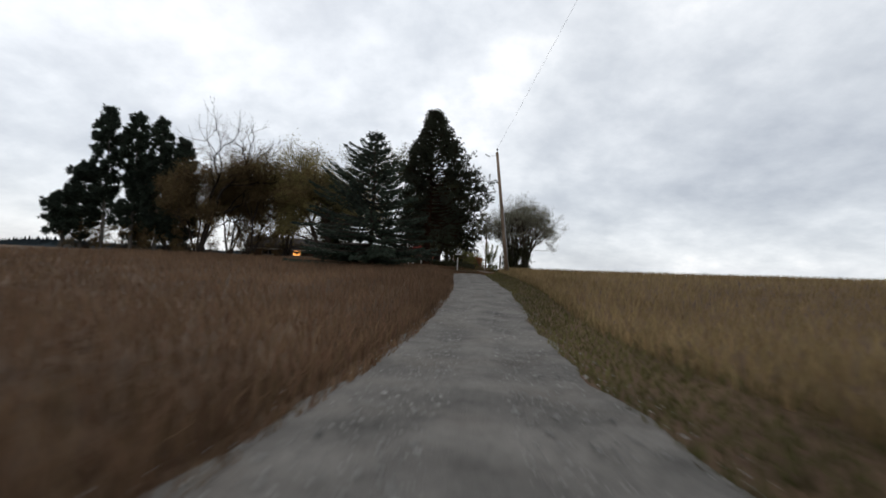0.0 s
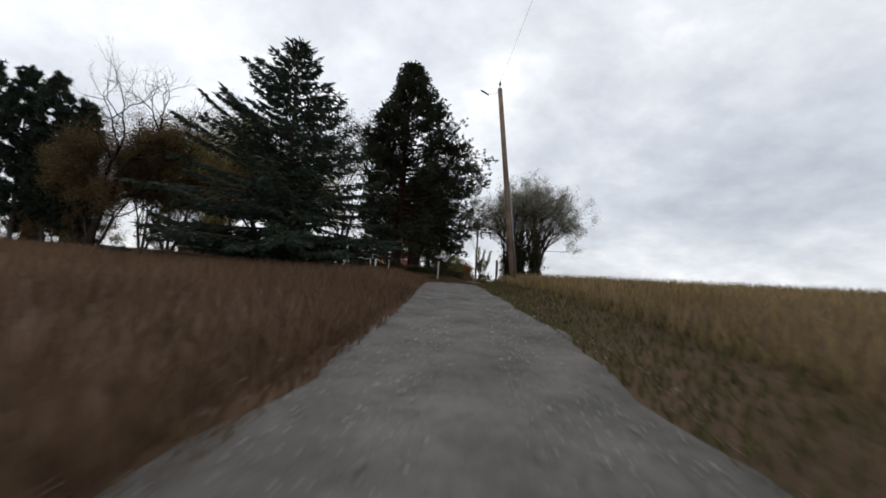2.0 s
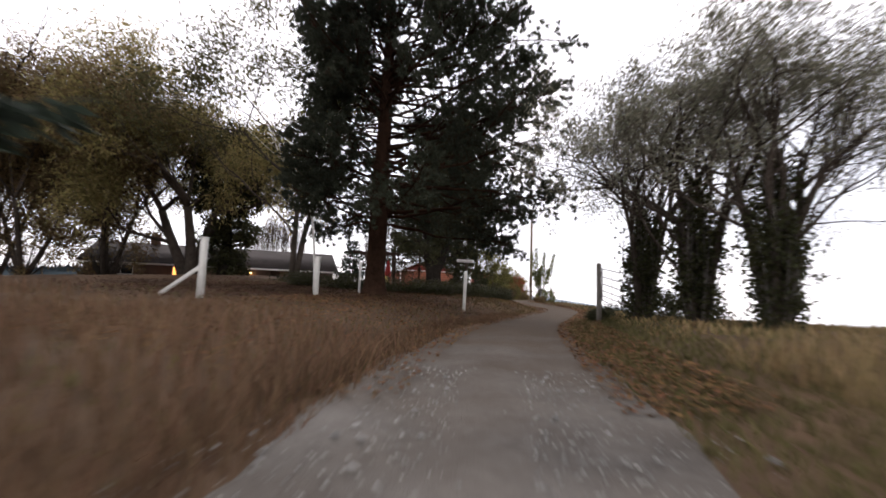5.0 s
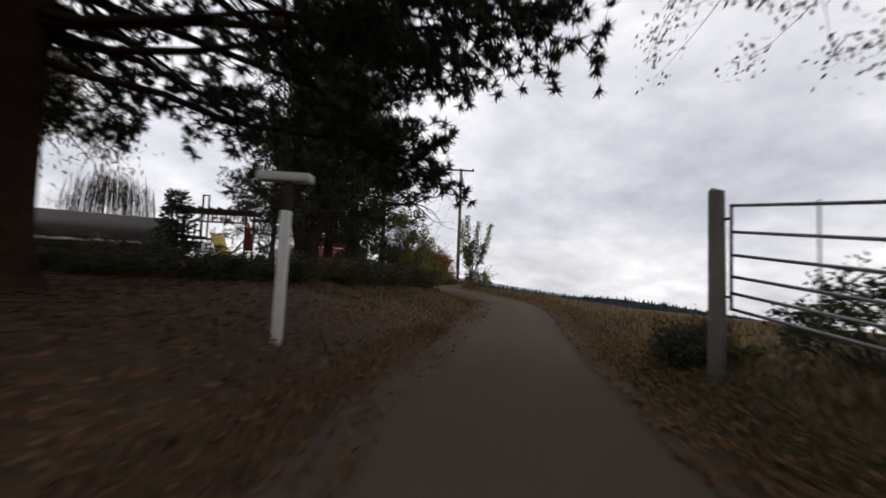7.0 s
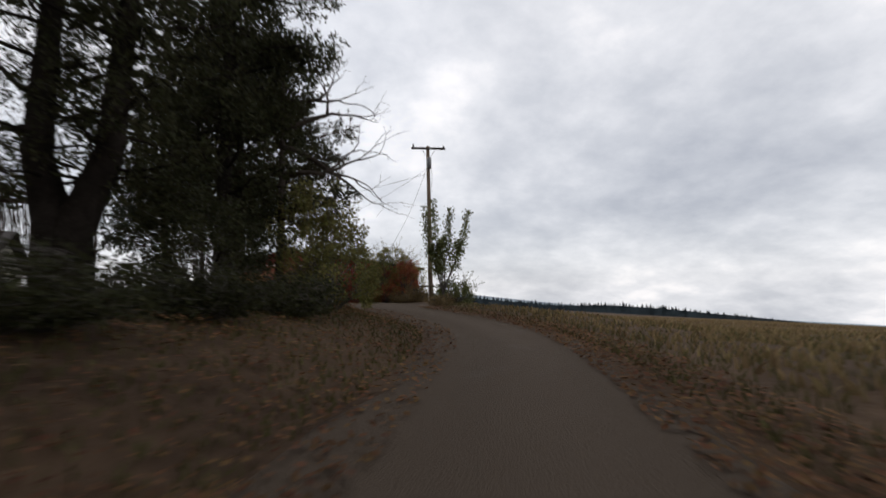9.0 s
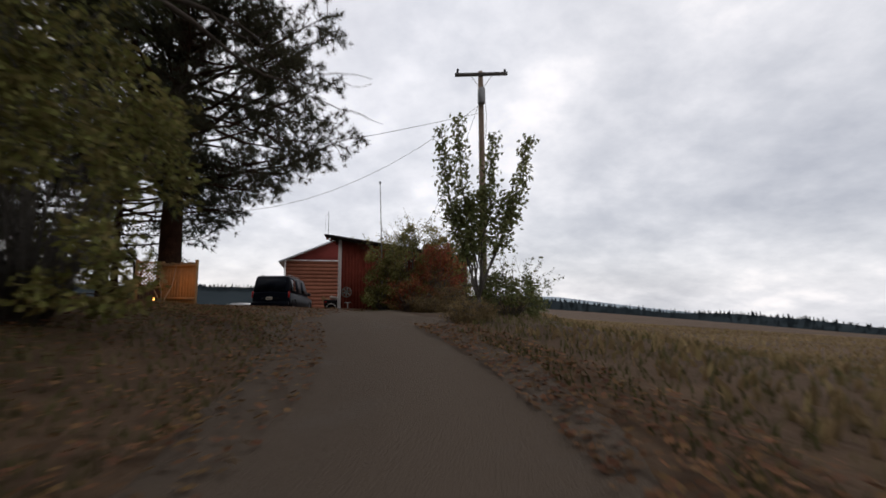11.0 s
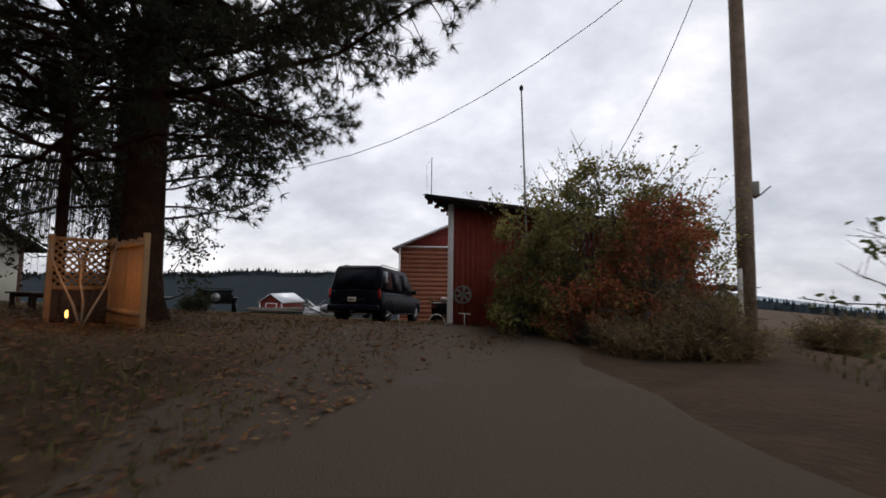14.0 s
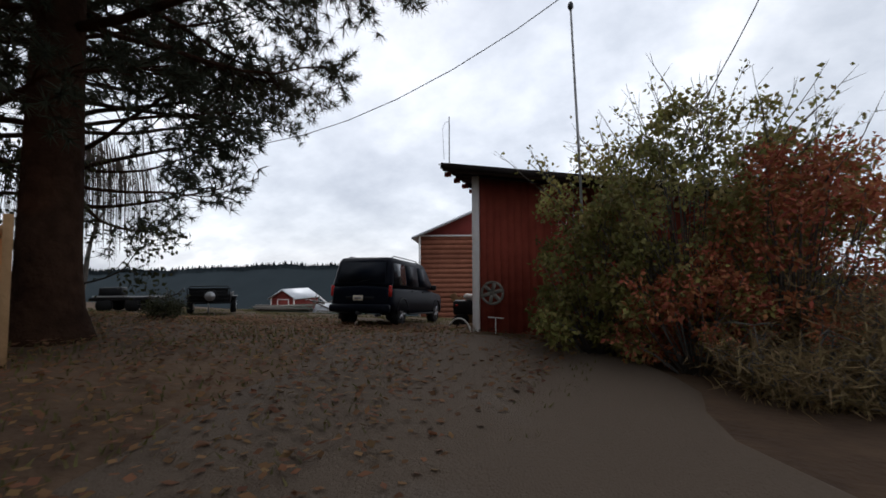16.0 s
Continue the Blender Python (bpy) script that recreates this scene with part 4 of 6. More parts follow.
for k in range(520):
    a, q = hr.uniform(0, 2 * np.pi), hr.uniform(0.4, 4.2)
    top = np.array([np.cos(a) * q, np.sin(a) * q, 10.6 - 0.25 * q ** 1.6 + hr.normal() * 0.6])
    ln = hr.uniform(2.5, 6.5)
    hang.tube([top, top + (np.cos(a) * 0.3, np.sin(a) * 0.3, -ln * 0.4), top + (np.cos(a) * 0.35, np.sin(a) * 0.35, -ln)], [0.02, 0.016, 0.008], 3)
part("hanging_twig_curtain", hang, M_BARK, wb)
for bx, by, sd in ((-32, 92, 101), (-26, 90, 102), (-36, 99, 104)):
    broad_tree("bare_tree", bx, by, 8.5, "leafless grey tree with upright branches", M_BARKGREY, None, sd, trunk=0.12, levels=4, kids=4, spread=0.34, leaves=0, first=0.32, lift=0.08)

# ---- grass, litter ----


def blades(name, xs_, ys_, tall, wide, mat, label, seed, lean=0.35):
    r = np.random.default_rng(seed)
    n = len(xs_)
    z = height(xs_, ys_)
    base = np.stack([xs_, ys_, z - 0.03], 1)
    a = r.uniform(0, 2 * np.pi, n)
    w = np.stack([np.cos(a), np.sin(a), np.zeros(n)], 1) * (wide * r.uniform(0.6, 1.4, n))[:, None]
    h = tall * r.uniform(0.5, 1.25, n)
    bend = r.normal(size=(n, 2)) * lean * h[:, None]
    mid = base + np.stack([bend[:, 0] * 0.3, bend[:, 1] * 0.3, h * 0.6], 1)
    tip = base + np.stack([bend[:, 0], bend[:, 1], h], 1)
    v = np.stack([base - w, base + w, mid + w * 0.7, mid - w * 0.7, tip], 1).reshape(-1, 3)
    i = np.arange(n)[:, None] * 5
    s = Soup()
    s.add(v, i + np.array([[0, 1, 2, 3]]))
    s.f.append(i + np.array([[3, 2, 4]]))
    return solid(name, s, mat, (0, 0, 0), label, "grass", kind="stuff")


gr = np.random.default_rng(200)


def strip(n, y0, y1, near, far, side, power=1.6):
    y = gr.uniform(y0, y1, n)
    d = near + (far - near) * gr.uniform(0, 1, n) ** power
    return smoothed(road_x, y) + side * d, y


gx1, gy1 = strip(58000, -6, 50, 1.75, 34, -1)
keep = ~((gx1 > -9) & (gy1 > 46))
blades("tall_brown_grass", gx1[keep], gy1[keep], 0.44, 0.014, M_DRYBROWN, "tall reddish-brown dry grass along the lane", 201)
gx2, gy2 = strip(46000, -6, 44, 2.9, 40, 1)
blades("tall_tan_grass", gx2, gy2, 0.40, 0.014, M_DRYTAN, "tall tan dry grass at the field edge", 202)
gx3, gy3 = strip(32000, 40, 92, 1.9, 26, 1)
gx3b, gy3b = strip(20000, -6, 60, 1.5, 3.4, 1, 1.0)
ok = ~((np.concatenate([gx3, gx3b]) < 7.5) & (np.concatenate([gy3, gy3b]) > 83))
blades("short_field_grass", np.concatenate([gx3, gx3b])[ok], np.concatenate([gy3, gy3b])[ok], 0.16, 0.014, M_GREENGRASS, "short green and tan verge grass", 203)
gx4, gy4 = strip(40000, 40, 86, 1.7, 16, -1, 1.3)
ok = (gx4 > -14) & ((gy4 > 62) | (gr.uniform(0, 1, len(gx4)) < 0.3))
blades("lawn_grass", gx4[ok], gy4[ok], 0.14, 0.014, M_GREENGRASS, "short lawn grass strewn with leaves", 204)
gx5, gy5 = strip(48000, 46, 125, 3, 60, 1, 1.3)
ok = ~((gx5 < 9.8) & (gy5 > 83))
blades("stubble_field_grass", gx5[ok], gy5[ok], 0.2, 0.036, M_DRYTAN, "tan stubble of the open field", 205)


yx, yy_ = gr.uniform(-20, 3.4, 38000), gr.uniform(80, 108, 38000)
ok = (np.hypot(yx - 4.2, (yy_ - 84) * 0.8) > 3.2) & (yx < smoothed(road_x, np.minimum(yy_, 86)) - 1.6 + 3 * (yy_ > 88))
blades("yard_grass", yx[ok], yy_[ok], 0.10, 0.013, M_GREENGRASS, "thin worn grass of the yard", 206)


ex1, ey1 = strip(14000, -6, 62, 1.4, 2.3, -1, 1.0)
blades("verge_grass", ex1, ey1, 0.2, 0.012, M_DRYBROWN, "short dry grass at the edge of the lane", 207)


def pebbles(n, seed):
    """Loose stones of the gravel, one small octahedron each."""
    r = np.random.default_rng(seed)
    y = -5 + 49 * r.uniform(0, 1, n)
    x = smoothed(road_x, y) + np.clip(r.normal(size=n) * 0.85, -1.9, 1.9)
    c = np.stack([x, y, height(x, y) + 0.055], 1)
    q = np.array([(1, 0, 0), (0, 1, 0), (-1, 0, 0), (0, -1, 0), (0, 0, 0.6), (0, 0, -0.6)])
    size = r.uniform(0.008, 0.022, (n, 1, 1)) * (1 + (r.uniform(size=(n, 1, 1)) < 0.06))
    v = c[:, None, :] + q[None] * size * r.uniform(0.6, 1.4, (n, 6, 1))
    f = np.array([(0, 1, 4), (1, 2, 4), (2, 3, 4), (3, 0, 4)])
    i = (np.arange(n)[:, None, None] * 6 + f[None]).reshape(-1, 3)
    s = Soup()
    s.add(v.reshape(-1, 3), i)
    return solid("loose_gravel", s, M_PEBBLE, (0, 0, 0), "loose grey stones on the gravel lane", "gravel", kind="stuff")


pebbles(15000, 208)


def litter(n, xs_, ys_, seed, lift=0.02):
    r = np.random.default_rng(seed)
    s = Soup()
    z = height(xs_, ys_) + lift + r.uniform(0, 0.05, n)
    a = r.uniform(0, 2 * np.pi, n)
    u = np.stack([np.cos(a), np.sin(a), r.normal(size=n) * 0.22], 1) * r.uniform(0.03, 0.055, (n, 1))
    w = np.stack([-np.sin(a), np.cos(a), r.normal(size=n) * 0.22], 1) * r.uniform(0.02, 0.038, (n, 1))
    c = np.stack([xs_, ys_, z], 1)
    v = np.stack([c - u, c - w, c + u, c + w], 1).reshape(-1, 3)
    s.add(v, np.arange(n)[:, None] * 4 + np.array([[0, 1, 2, 3]]))
    return s


ly = gr.uniform(42, 84, 36000)
lx = smoothed(road_x, ly) + np.where(gr.uniform(0, 1, len(ly)) < 0.7, -gr.uniform(0.9, 8, len(ly)), gr.uniform(1.2, 2.6, len(ly)))
lx2, ly2 = gr.uniform(-10, 3, 20000), gr.uniform(81, 98, 20000)
s = litter(len(ly), lx, ly, 210, 0.06)
s2 = litter(len(ly2), lx2, ly2, 211, 0.04)
s.add(np.vstack(s2.v), np.vstack(s2.f))
solid("fallen_leaves", s, M_LITTER, (0, 0, 0), "orange-brown fallen leaves on the verges and yard", "leaves", kind="stuff")

dx_, dy_ = gr.normal(-6.5, 4.2, 34000), gr.normal(56.5, 3.6, 34000)
ok = (dx_ < smoothed(road_x, dy_) - 1.8) & (dx_ > -19)
solid("pine_duff", litter(int(ok.sum()), dx_[ok], dy_[ok], 212, 0.03), M_DUFF, (0, 0, 0), "dark red-brown needle duff under the lane pine", "leaves", kind="stuff")

# ---- distance ----


def ridge(name, points, mat, label, seed, step=9.0, tree=(7, 13), base_drop=40, fuzz=True, rows_=4, swell=0.0):
    """A far wooded ridge: a rounded bank with rows of conifer tops along its crest and slope."""
    r = np.random.default_rng(seed)
    p = np.array(points, float)
    dist = np.concatenate([[0], np.cumsum(np.linalg.norm(np.diff(p[:, :2], axis=0), axis=1))])
    q = np.arange(0, dist[-1], step)
    line = np.stack([np.interp(q, dist, p[:, k]) for k in range(3)], 1)
    line[:, 2] += swell * (np.sin(q / 47.0 + seed) + 0.6 * np.sin(q / 19.0 + 2 * seed) + 0.35 * np.sin(q / 8.3))
    away = unit(line[:, :2] - np.array([4.0, 80.0]))
    s = Soup()
    prof = [(-60, -base_drop), (-30, -base_drop * 0.45), (0, 0), (60, -5), (140, -base_drop)]
    rows = [np.column_stack([line[:, :2] + away * d * (base_drop / 25), line[:, 2] + z]) for d, z in prof]
    v = np.stack(rows, 1).reshape(-1, 3)
    n, k = len(line), len(prof)
    i = (np.arange(n - 1)[:, None] * k + np.arange(k - 1)[None, :]).ravel()
    s.add(v, np.stack([i, i + 1, i + 1 + k, i + k], 1))
    if fuzz:
        for rep in range(rows_):
            f = r.uniform(0, 1, len(line))
            c = line + r.normal(size=line.shape) * np.array([3, 3, 0])
            c[:, :2] -= away * (rep * 7)
            c[:, 2] -= rep * 2.62
            h = r.uniform(*tree, len(line)) * r.uniform(0.6, 1.15, len(line))
            w = h * 0.4
            for a0 in (0.0, 1.05, 2.1):
                dx = np.stack([np.cos(a0) * w, np.sin(a0) * w, np.zeros(len(w))], 1)
                tv = np.stack([c - dx - (0, 0, 3), c + dx - (0, 0, 3), c + np.stack([0 * h, 0 * h, h], 1)], 1).reshape(-1, 3)
                ii = np.arange(len(line))[:, None] * 3
                s.f.append(ii + np.array([[0, 1, 2]]) + s.n)
                s.v.append(tv)
                s.n += len(tv)
    return solid(name, s, mat, (0, 0, 0), label, "hill", kind="structure")


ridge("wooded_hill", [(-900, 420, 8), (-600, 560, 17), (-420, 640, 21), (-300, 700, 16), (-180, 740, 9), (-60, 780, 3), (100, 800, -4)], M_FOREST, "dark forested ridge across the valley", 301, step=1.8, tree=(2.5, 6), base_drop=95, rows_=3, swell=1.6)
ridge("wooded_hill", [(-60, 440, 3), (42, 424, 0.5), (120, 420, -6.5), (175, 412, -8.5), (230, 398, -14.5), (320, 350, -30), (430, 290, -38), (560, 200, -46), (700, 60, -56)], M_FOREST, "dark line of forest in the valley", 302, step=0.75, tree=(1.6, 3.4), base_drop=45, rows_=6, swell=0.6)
# no air between: the haze lies in these hills' colour
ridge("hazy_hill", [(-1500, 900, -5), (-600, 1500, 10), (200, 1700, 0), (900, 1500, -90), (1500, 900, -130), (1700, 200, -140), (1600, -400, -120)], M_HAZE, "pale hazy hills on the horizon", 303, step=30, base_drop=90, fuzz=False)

# ---- built things ----


def mat4(x=0, y=0, z=0, rx=0, ry=0, rz=0):
    return pose(x, y, z, rx, ry, rz)


def loft(soup, rings, cap=True):
    rings = np.asarray(rings, float)
    m, n = rings.shape[:2]
    i, idx = np.arange(m - 1), np.arange(n)
    f = np.concatenate([np.stack([k * n + idx, k * n + (idx + 1) % n, (k + 1) * n + (idx + 1) % n, (k + 1) * n + idx], 1) for k in i])
    v = rings.reshape(-1, 3)
    if cap:
        c0, c1 = len(v), len(v) + 1
        v = np.vstack([v, rings[0].mean(0), rings[-1].mean(0)])
        a, b = np.full(n, c0), np.full(n, c1)
        f = np.vstack([f, np.stack([(idx + 1) % n, idx, a, a], 1), np.stack([(m - 1) * n + idx, (m - 1) * n + (idx + 1) % n, b, b], 1)])
    return soup.add(v, f)


def slab(soup, corners, thick):
    """A board between four corners, thickened along its normal."""
    c = np.asarray(corners, float)
    n = np.cross(c[1] - c[0], c[3] - c[0])
    n = n / np.linalg.norm(n) * thick
    return soup.add(np.vstack([c, c + n]), [(0, 3, 2, 1), (4, 5, 6, 7), (0, 1, 5, 4), (1, 2, 6, 5), (2, 3, 7, 6), (3, 0, 4, 7)])


def cable(a, b, sag, radius, label, n=9):
    a, b = np.array(a, float), np.array(b, float)
    q = np.linspace(0, 1, n)[:, None]
    pts = a + (b - a) * q - np.array([0, 0, 4 * sag]) * q * (1 - q)
    return solid("overhead_wire", Soup().tube(pts - a, radius, 5), M_WIRE, tuple(a), label, "wire", group="overhead wires")


# utility poles
z1 = height1(5.42, 38.5)
pole = thing("utility_pole", (5.42, 38.5, z1), "tall weathered wooden utility pole leaning beside the lane", "pole", "utility poles")
top1 = np.array([-1.2, 0.7, 14.6 - z1])
part("post", Soup().tube([(0.03, 0, -0.4), top1 * 0.33, top1 * 0.66, top1], [0.17, 0.155, 0.14, 0.125], 14), M_POLE, pole, smooth=True)
part("conduit", Soup().tube([(0.16, -0.13, 0.0), top1 * 0.3 + (0.15, -0.12, 0), top1 * 0.5 + (0.14, -0.11, 0)], 0.035, 8), M_STEEL, pole, "pale cable conduit")
part("insulator", Soup().tube([top1, top1 + (0, 0, 0.25)], 0.02, 6).tube([top1 + (0, 0, 0.2), top1 + (0, 0, 0.26), top1 + (0, 0, 0.34), top1 + (0, 0, 0.4)], [0.05, 0.065, 0.06, 0.02], 10), M_DARKSTEEL, pole)
arm = Soup().tube([top1 + (0, 0, -0.25), top1 + (-0.45, -0.1, -0.38), top1 + (-0.85, -0.2, -0.42)], 0.009, 5)
arm.tube([top1 + (-0.62, -0.15, -0.5), top1 + (-0.8, -0.19, -0.38), top1 + (-0.98, -0.23, -0.3), top1 + (-1.12, -0.26, -0.26)], [0.02, 0.045, 0.04, 0.015], 8)
part("splice", arm, M_DARKSTEEL, pole, "dark cable splice on a thin tie")
t1 = np.array([5.42, 38.5, z1]) + top1
cable(t1 + (0, 0, 0.38), (7.0, -48, 15.5), 1.1, 0.005, "thin bare overhead power line")

z2 = height1(7.42, 94.2)
pole = thing("utility_pole", (7.42, 94.2, z2), "weathered wooden utility pole with a dark crossarm and transformer", "pole", "utility poles", turn=8)
H2 = 15.15 - z2
part("post", Soup().tube([(0, 0, -0.4), (0.02, 0, 3.5), (0.0, 0, 7.5), (-0.02, 0, H2)], [0.175, 0.16, 0.14, 0.12], 14), M_POLE, pole, smooth=True)
part("crossarm", Soup().box((2.5, 0.11, 0.15), mat4(0, -0.15, H2 - 0.2, 0, -2, 0), 0.01), M_POLEDARK, pole)
for sx in (-1, 1):
    part("brace", Soup().tube([(sx * 0.02, -0.14, H2 - 0.95), (sx * 0.5, -0.16, H2 - 0.28)], 0.014, 5), M_DARKSTEEL, pole)
    part("insulator", Soup().tube([(sx * 1.12, -0.15, H2 - 0.15), (sx * 1.12, -0.15, H2 - 0.05), (sx * 1.12, -0.15, H2 + 0.03), (sx * 1.12, -0.15, H2 + 0.07)], [0.04, 0.06, 0.055, 0.03], 10), M_DARKSTEEL, pole)
tr = Soup().tube([(-0.02, -0.33, H2 - 1.75), (-0.02, -0.33, H2 - 1.7), (-0.02, -0.33, H2 - 1.05), (-0.02, -0.33, H2 - 0.98), (-0.02, -0.33, H2 - 0.93)], [0.14, 0.18, 0.18, 0.16, 0.03], 16)
part("transformer", tr, M_STEEL, pole, "grey drum transformer", smooth=True)
part("bracket", Soup().box((0.1, 0.2, 0.5), mat4(-0.02, -0.17, H2 - 1.4)), M_DARKSTEEL, pole)
part("meter_box", Soup().box((0.16, 0.2, 0.32), mat4(0.2, -0.02, 3.2), 0.015), M_GREYWOOD, pole)
part("meter_arm", Soup().tube([(0.2, -0.05, 3.0), (0.34, -0.05, 3.1), (0.5, -0.06, 3.25)], 0.018, 6), M_STEEL, pole)
part("conduit", Soup().box((0.09, 0.06, 1.5), mat4(-0.16, -0.14, 0.75), 0.01), M_WHITEPAINT, pole, "white painted cable guard")
part("drop_cable", Soup().tube([(0.1, -0.17, H2 - 0.9), (0.22, -0.2, H2 - 2.2), (0.17, -0.17, H2 - 3.4)], 0.012, 5), M_WIRE, pole)
p2 = np.array([7.42, 94.2, 0])
cable(p2 + (-0.1, 0, 13.11), (-14.64, 79.34, 5.14), 0.58, 0.011, "dark service cable sagging towards the house", 13)
cable(p2 + (-0.1, 0, 13.49), (-15.7, 94.2, 11.9), 3.97, 0.010, "dark service cable sagging across the yard", 17)
cable(p2 + (-0.1, 0, 13.58), (3.99, 94.85, 6.95), 0.7, 0.010, "dark service cable down to the shed", 13)

# sign post, white posts
zt = height1(1.2, 57.0)
sign = thing("sign_post", (1.2, 57.0, min(zt, 3.98)), "white painted T-shaped wooden post beside the lane", "post", turn=-6)
part("post", Soup().box((0.115, 0.115, 1.85), mat4(0, 0, 0.78, 0, 1.0, 0), 0.01), M_WHITEPAINT, sign)
part("bracket", Soup().box((0.085, 0.085, 0.42), mat4(0.025, 0, 1.9), 0.008), M_DECKWOOD, sign, "dark unpainted bracket")
part("crossboard", Soup().box((0.70, 0.22, 0.11), mat4(-0.02, 0, 2.14, 0, 1.5, 0), 0.015), M_WHITEPAINT, sign)
for px_, py_, ph, pw in ((-4.34, 54.4, 1.5, 0.15), (-3.55, 57.5, 1.45, 0.09), (-6.2, 50.2, 1.75, 0.16)):
    solid("white_post", Soup().box((pw, pw, ph + 0.2), mat4(0, 0, ph / 2 - 0.1), 0.012).box((pw * 1.12, pw * 1.12, 0.03), mat4(0, 0, ph + 0.012), 0.005), M_WHITEPAINT, (px_, py_, height1(px_, py_)), "weathered white painted wooden post on the bank", "post", "white posts")

zq = height1(-7.0, 50.3)
solid("leaning_plank", Soup().box((0.12, 0.03, 1.6), mat4(0.0, 0, 0.45, 0, 55, 0), 0.006), M_WHITEPAINT, (-6.95, 50.3, zq), "pale plank leaning against a post", "plank")

# farm gate
zg = height1(6.6, 56.35)
gp = thing("gate_post", (6.6, 56.35, zg), "round grey weathered wooden gate post", "post")
part("post", Soup().tube([(0, 0, -0.4), (0.01, 0, 0.8), (0, 0.01, 5.87 - zg - 0.02), (0, 0, 5.87 - zg)], [0.105, 0.1, 0.092, 0.075], 14), M_GREYWOOD, gp, smooth=True)
gate = thing("farm_gate", (6.6, 56.35, zg), "six-bar tubular metal farm gate sagging open along the lane", "gate")
gd = np.array([0.26, -3.3, -0.37])
for zr in (5.66, 5.34, 5.06, 4.8, 4.6, 4.41):
    a = np.array([0.1, -0.12, zr - zg])
    part("rail", Soup().tube([a, a + gd * 0.5 + (0, 0, -0.03), a + gd], 0.019, 8), M_STEEL, gate, smooth=True)
for q in (0.0, 0.33, 0.66, 1.0):
    a = np.array([0.1, -0.12, 0]) + gd * q
    part("upright", Soup().tube([a + (0, 0, 5.68 - zg), a + (0, 0, 4.39 - zg)], 0.021 if q in (0.0, 1.0) else 0.012, 8), M_STEEL, gate, smooth=True)
for zr in (5.5, 4.55):
    part("hinge", Soup().tube([(0.0, 0.0, zr - zg), (0.1, -0.12, zr - zg)], 0.02, 6), M_DARKSTEEL, gp)

# house beyond the lawn
HB = np.array([-14.5, 85.0])
HU, HW = np.array([-0.885, -0.466]), np.array([-0.466, 0.885])
zh = 4.55
house = thing("house", (HB[0], HB[1], zh), "low brown brick house with dark gabled roof and lit window", "house", turn=math.degrees(math.atan2(-HU[1], -HU[0])))
# local: -x runs along the front to the far end, +y to the back
L_, D_, E_, R_ = 22.0, 9.6, 1.75, 3.7
walls = Soup()
for (x0, x1) in ((-L_, -20.2), (-18.2, -15.1), (-13.7, -6.3), (-5.4, 0)):
    walls.box((x1 - x0, 0.25, E_ + 0.9), mat4((x0 + x1) / 2, 0.125, (E_ - 0.9) / 2))
for (x0, x1) in ((-20.2, -18.2), (-15.1, -13.7)):
    walls.box((x1 - x0, 0.25, 1.4), mat4((x0 + x1) / 2, 0.125, -0.2))
    walls.box((x1 - x0, 0.25, 0.25), mat4((x0 + x1) / 2, 0.125, E_ - 0.125))
walls.box((0.9, 0.25, 0.2), mat4(-5.85, 0.125, E_ - 0.1))
walls.box((L_, 0.25, E_ + 0.9), mat4(-L_ / 2, D_ - 0.125, (E_ - 0.9) / 2))
walls.box((0.25, D_ - 0.5, E_ + 0.9), mat4(-L_ + 0.125, D_ / 2, (E_ - 0.9) / 2))
part("wall", walls, M_BRICK, house)
part("end_wall", Soup().box((0.25, D_ - 0.5, E_ + 0.9), mat4(-0.125, D_ / 2, (E_ - 0.9) / 2)), M_CREAM, house, "pale cream painted end wall")
for xg in (-0.25, -L_):
    endw = Soup().add(np.array([(xg, 0, E_), (xg, D_, E_), (xg, D_ / 2, R_), (xg + 0.25, 0, E_), (xg + 0.25, D_, E_), (xg + 0.25, D_ / 2, R_)]), [(0, 2, 1, 1), (3, 4, 5, 5), (0, 3, 5, 2), (1, 2, 5, 4), (0, 1, 4, 3)])
    part("gable", endw, M_CREAM, house, "pale cream painted gable")
for s_ in (0, 1):
    y0, y1 = (-0.55, D_ / 2) if s_ == 0 else (D_ + 0.55, D_ / 2)
    z0 = E_ - 0.55 * (R_ - E_) / (D_ / 2) + 0.02
    rf = Soup()
    c = [(-L_ - 0.5, y0, z0), (0.5, y0, z0), (0.5, y1, R_ + 0.02), (-L_ - 0.5, y1, R_ + 0.02)]
    slab(rf, c if s_ == 0 else c[::-1], 0.14)
    part("roof", rf, M_ROOFDARK, house)
part("fascia", Soup().box((L_ + 1.0, 0.04, 0.18), mat4(-L_ / 2, -0.57, E_ - 0.17)), M_TRIMWHITE, house)
part("chimney", Soup().box((0.8, 0.7, 1.6), mat4(-17.5, D_ / 2, R_ + 0.3), 0.02), M_BRICK, house)


def window(parent, x, z, w, h, pane, name="window"):
    fr = Soup()
    for dx, dz, sx, sz in ((-w / 2, 0, 0.07, h + 0.14), (w / 2, 0, 0.07, h + 0.14), (0, h / 2, w, 0.07), (0, -h / 2, w, 0.07), (0, 0, 0.05, h)):
        fr.box((sx, 0.1, sz), mat4(x + dx, 0.05, z + dz))
    win = part(name, fr, M_TRIMWHITE, parent)
    part("pane", Soup().box((w, 0.02, h), mat4(x, 0.09, z)), pane, win)


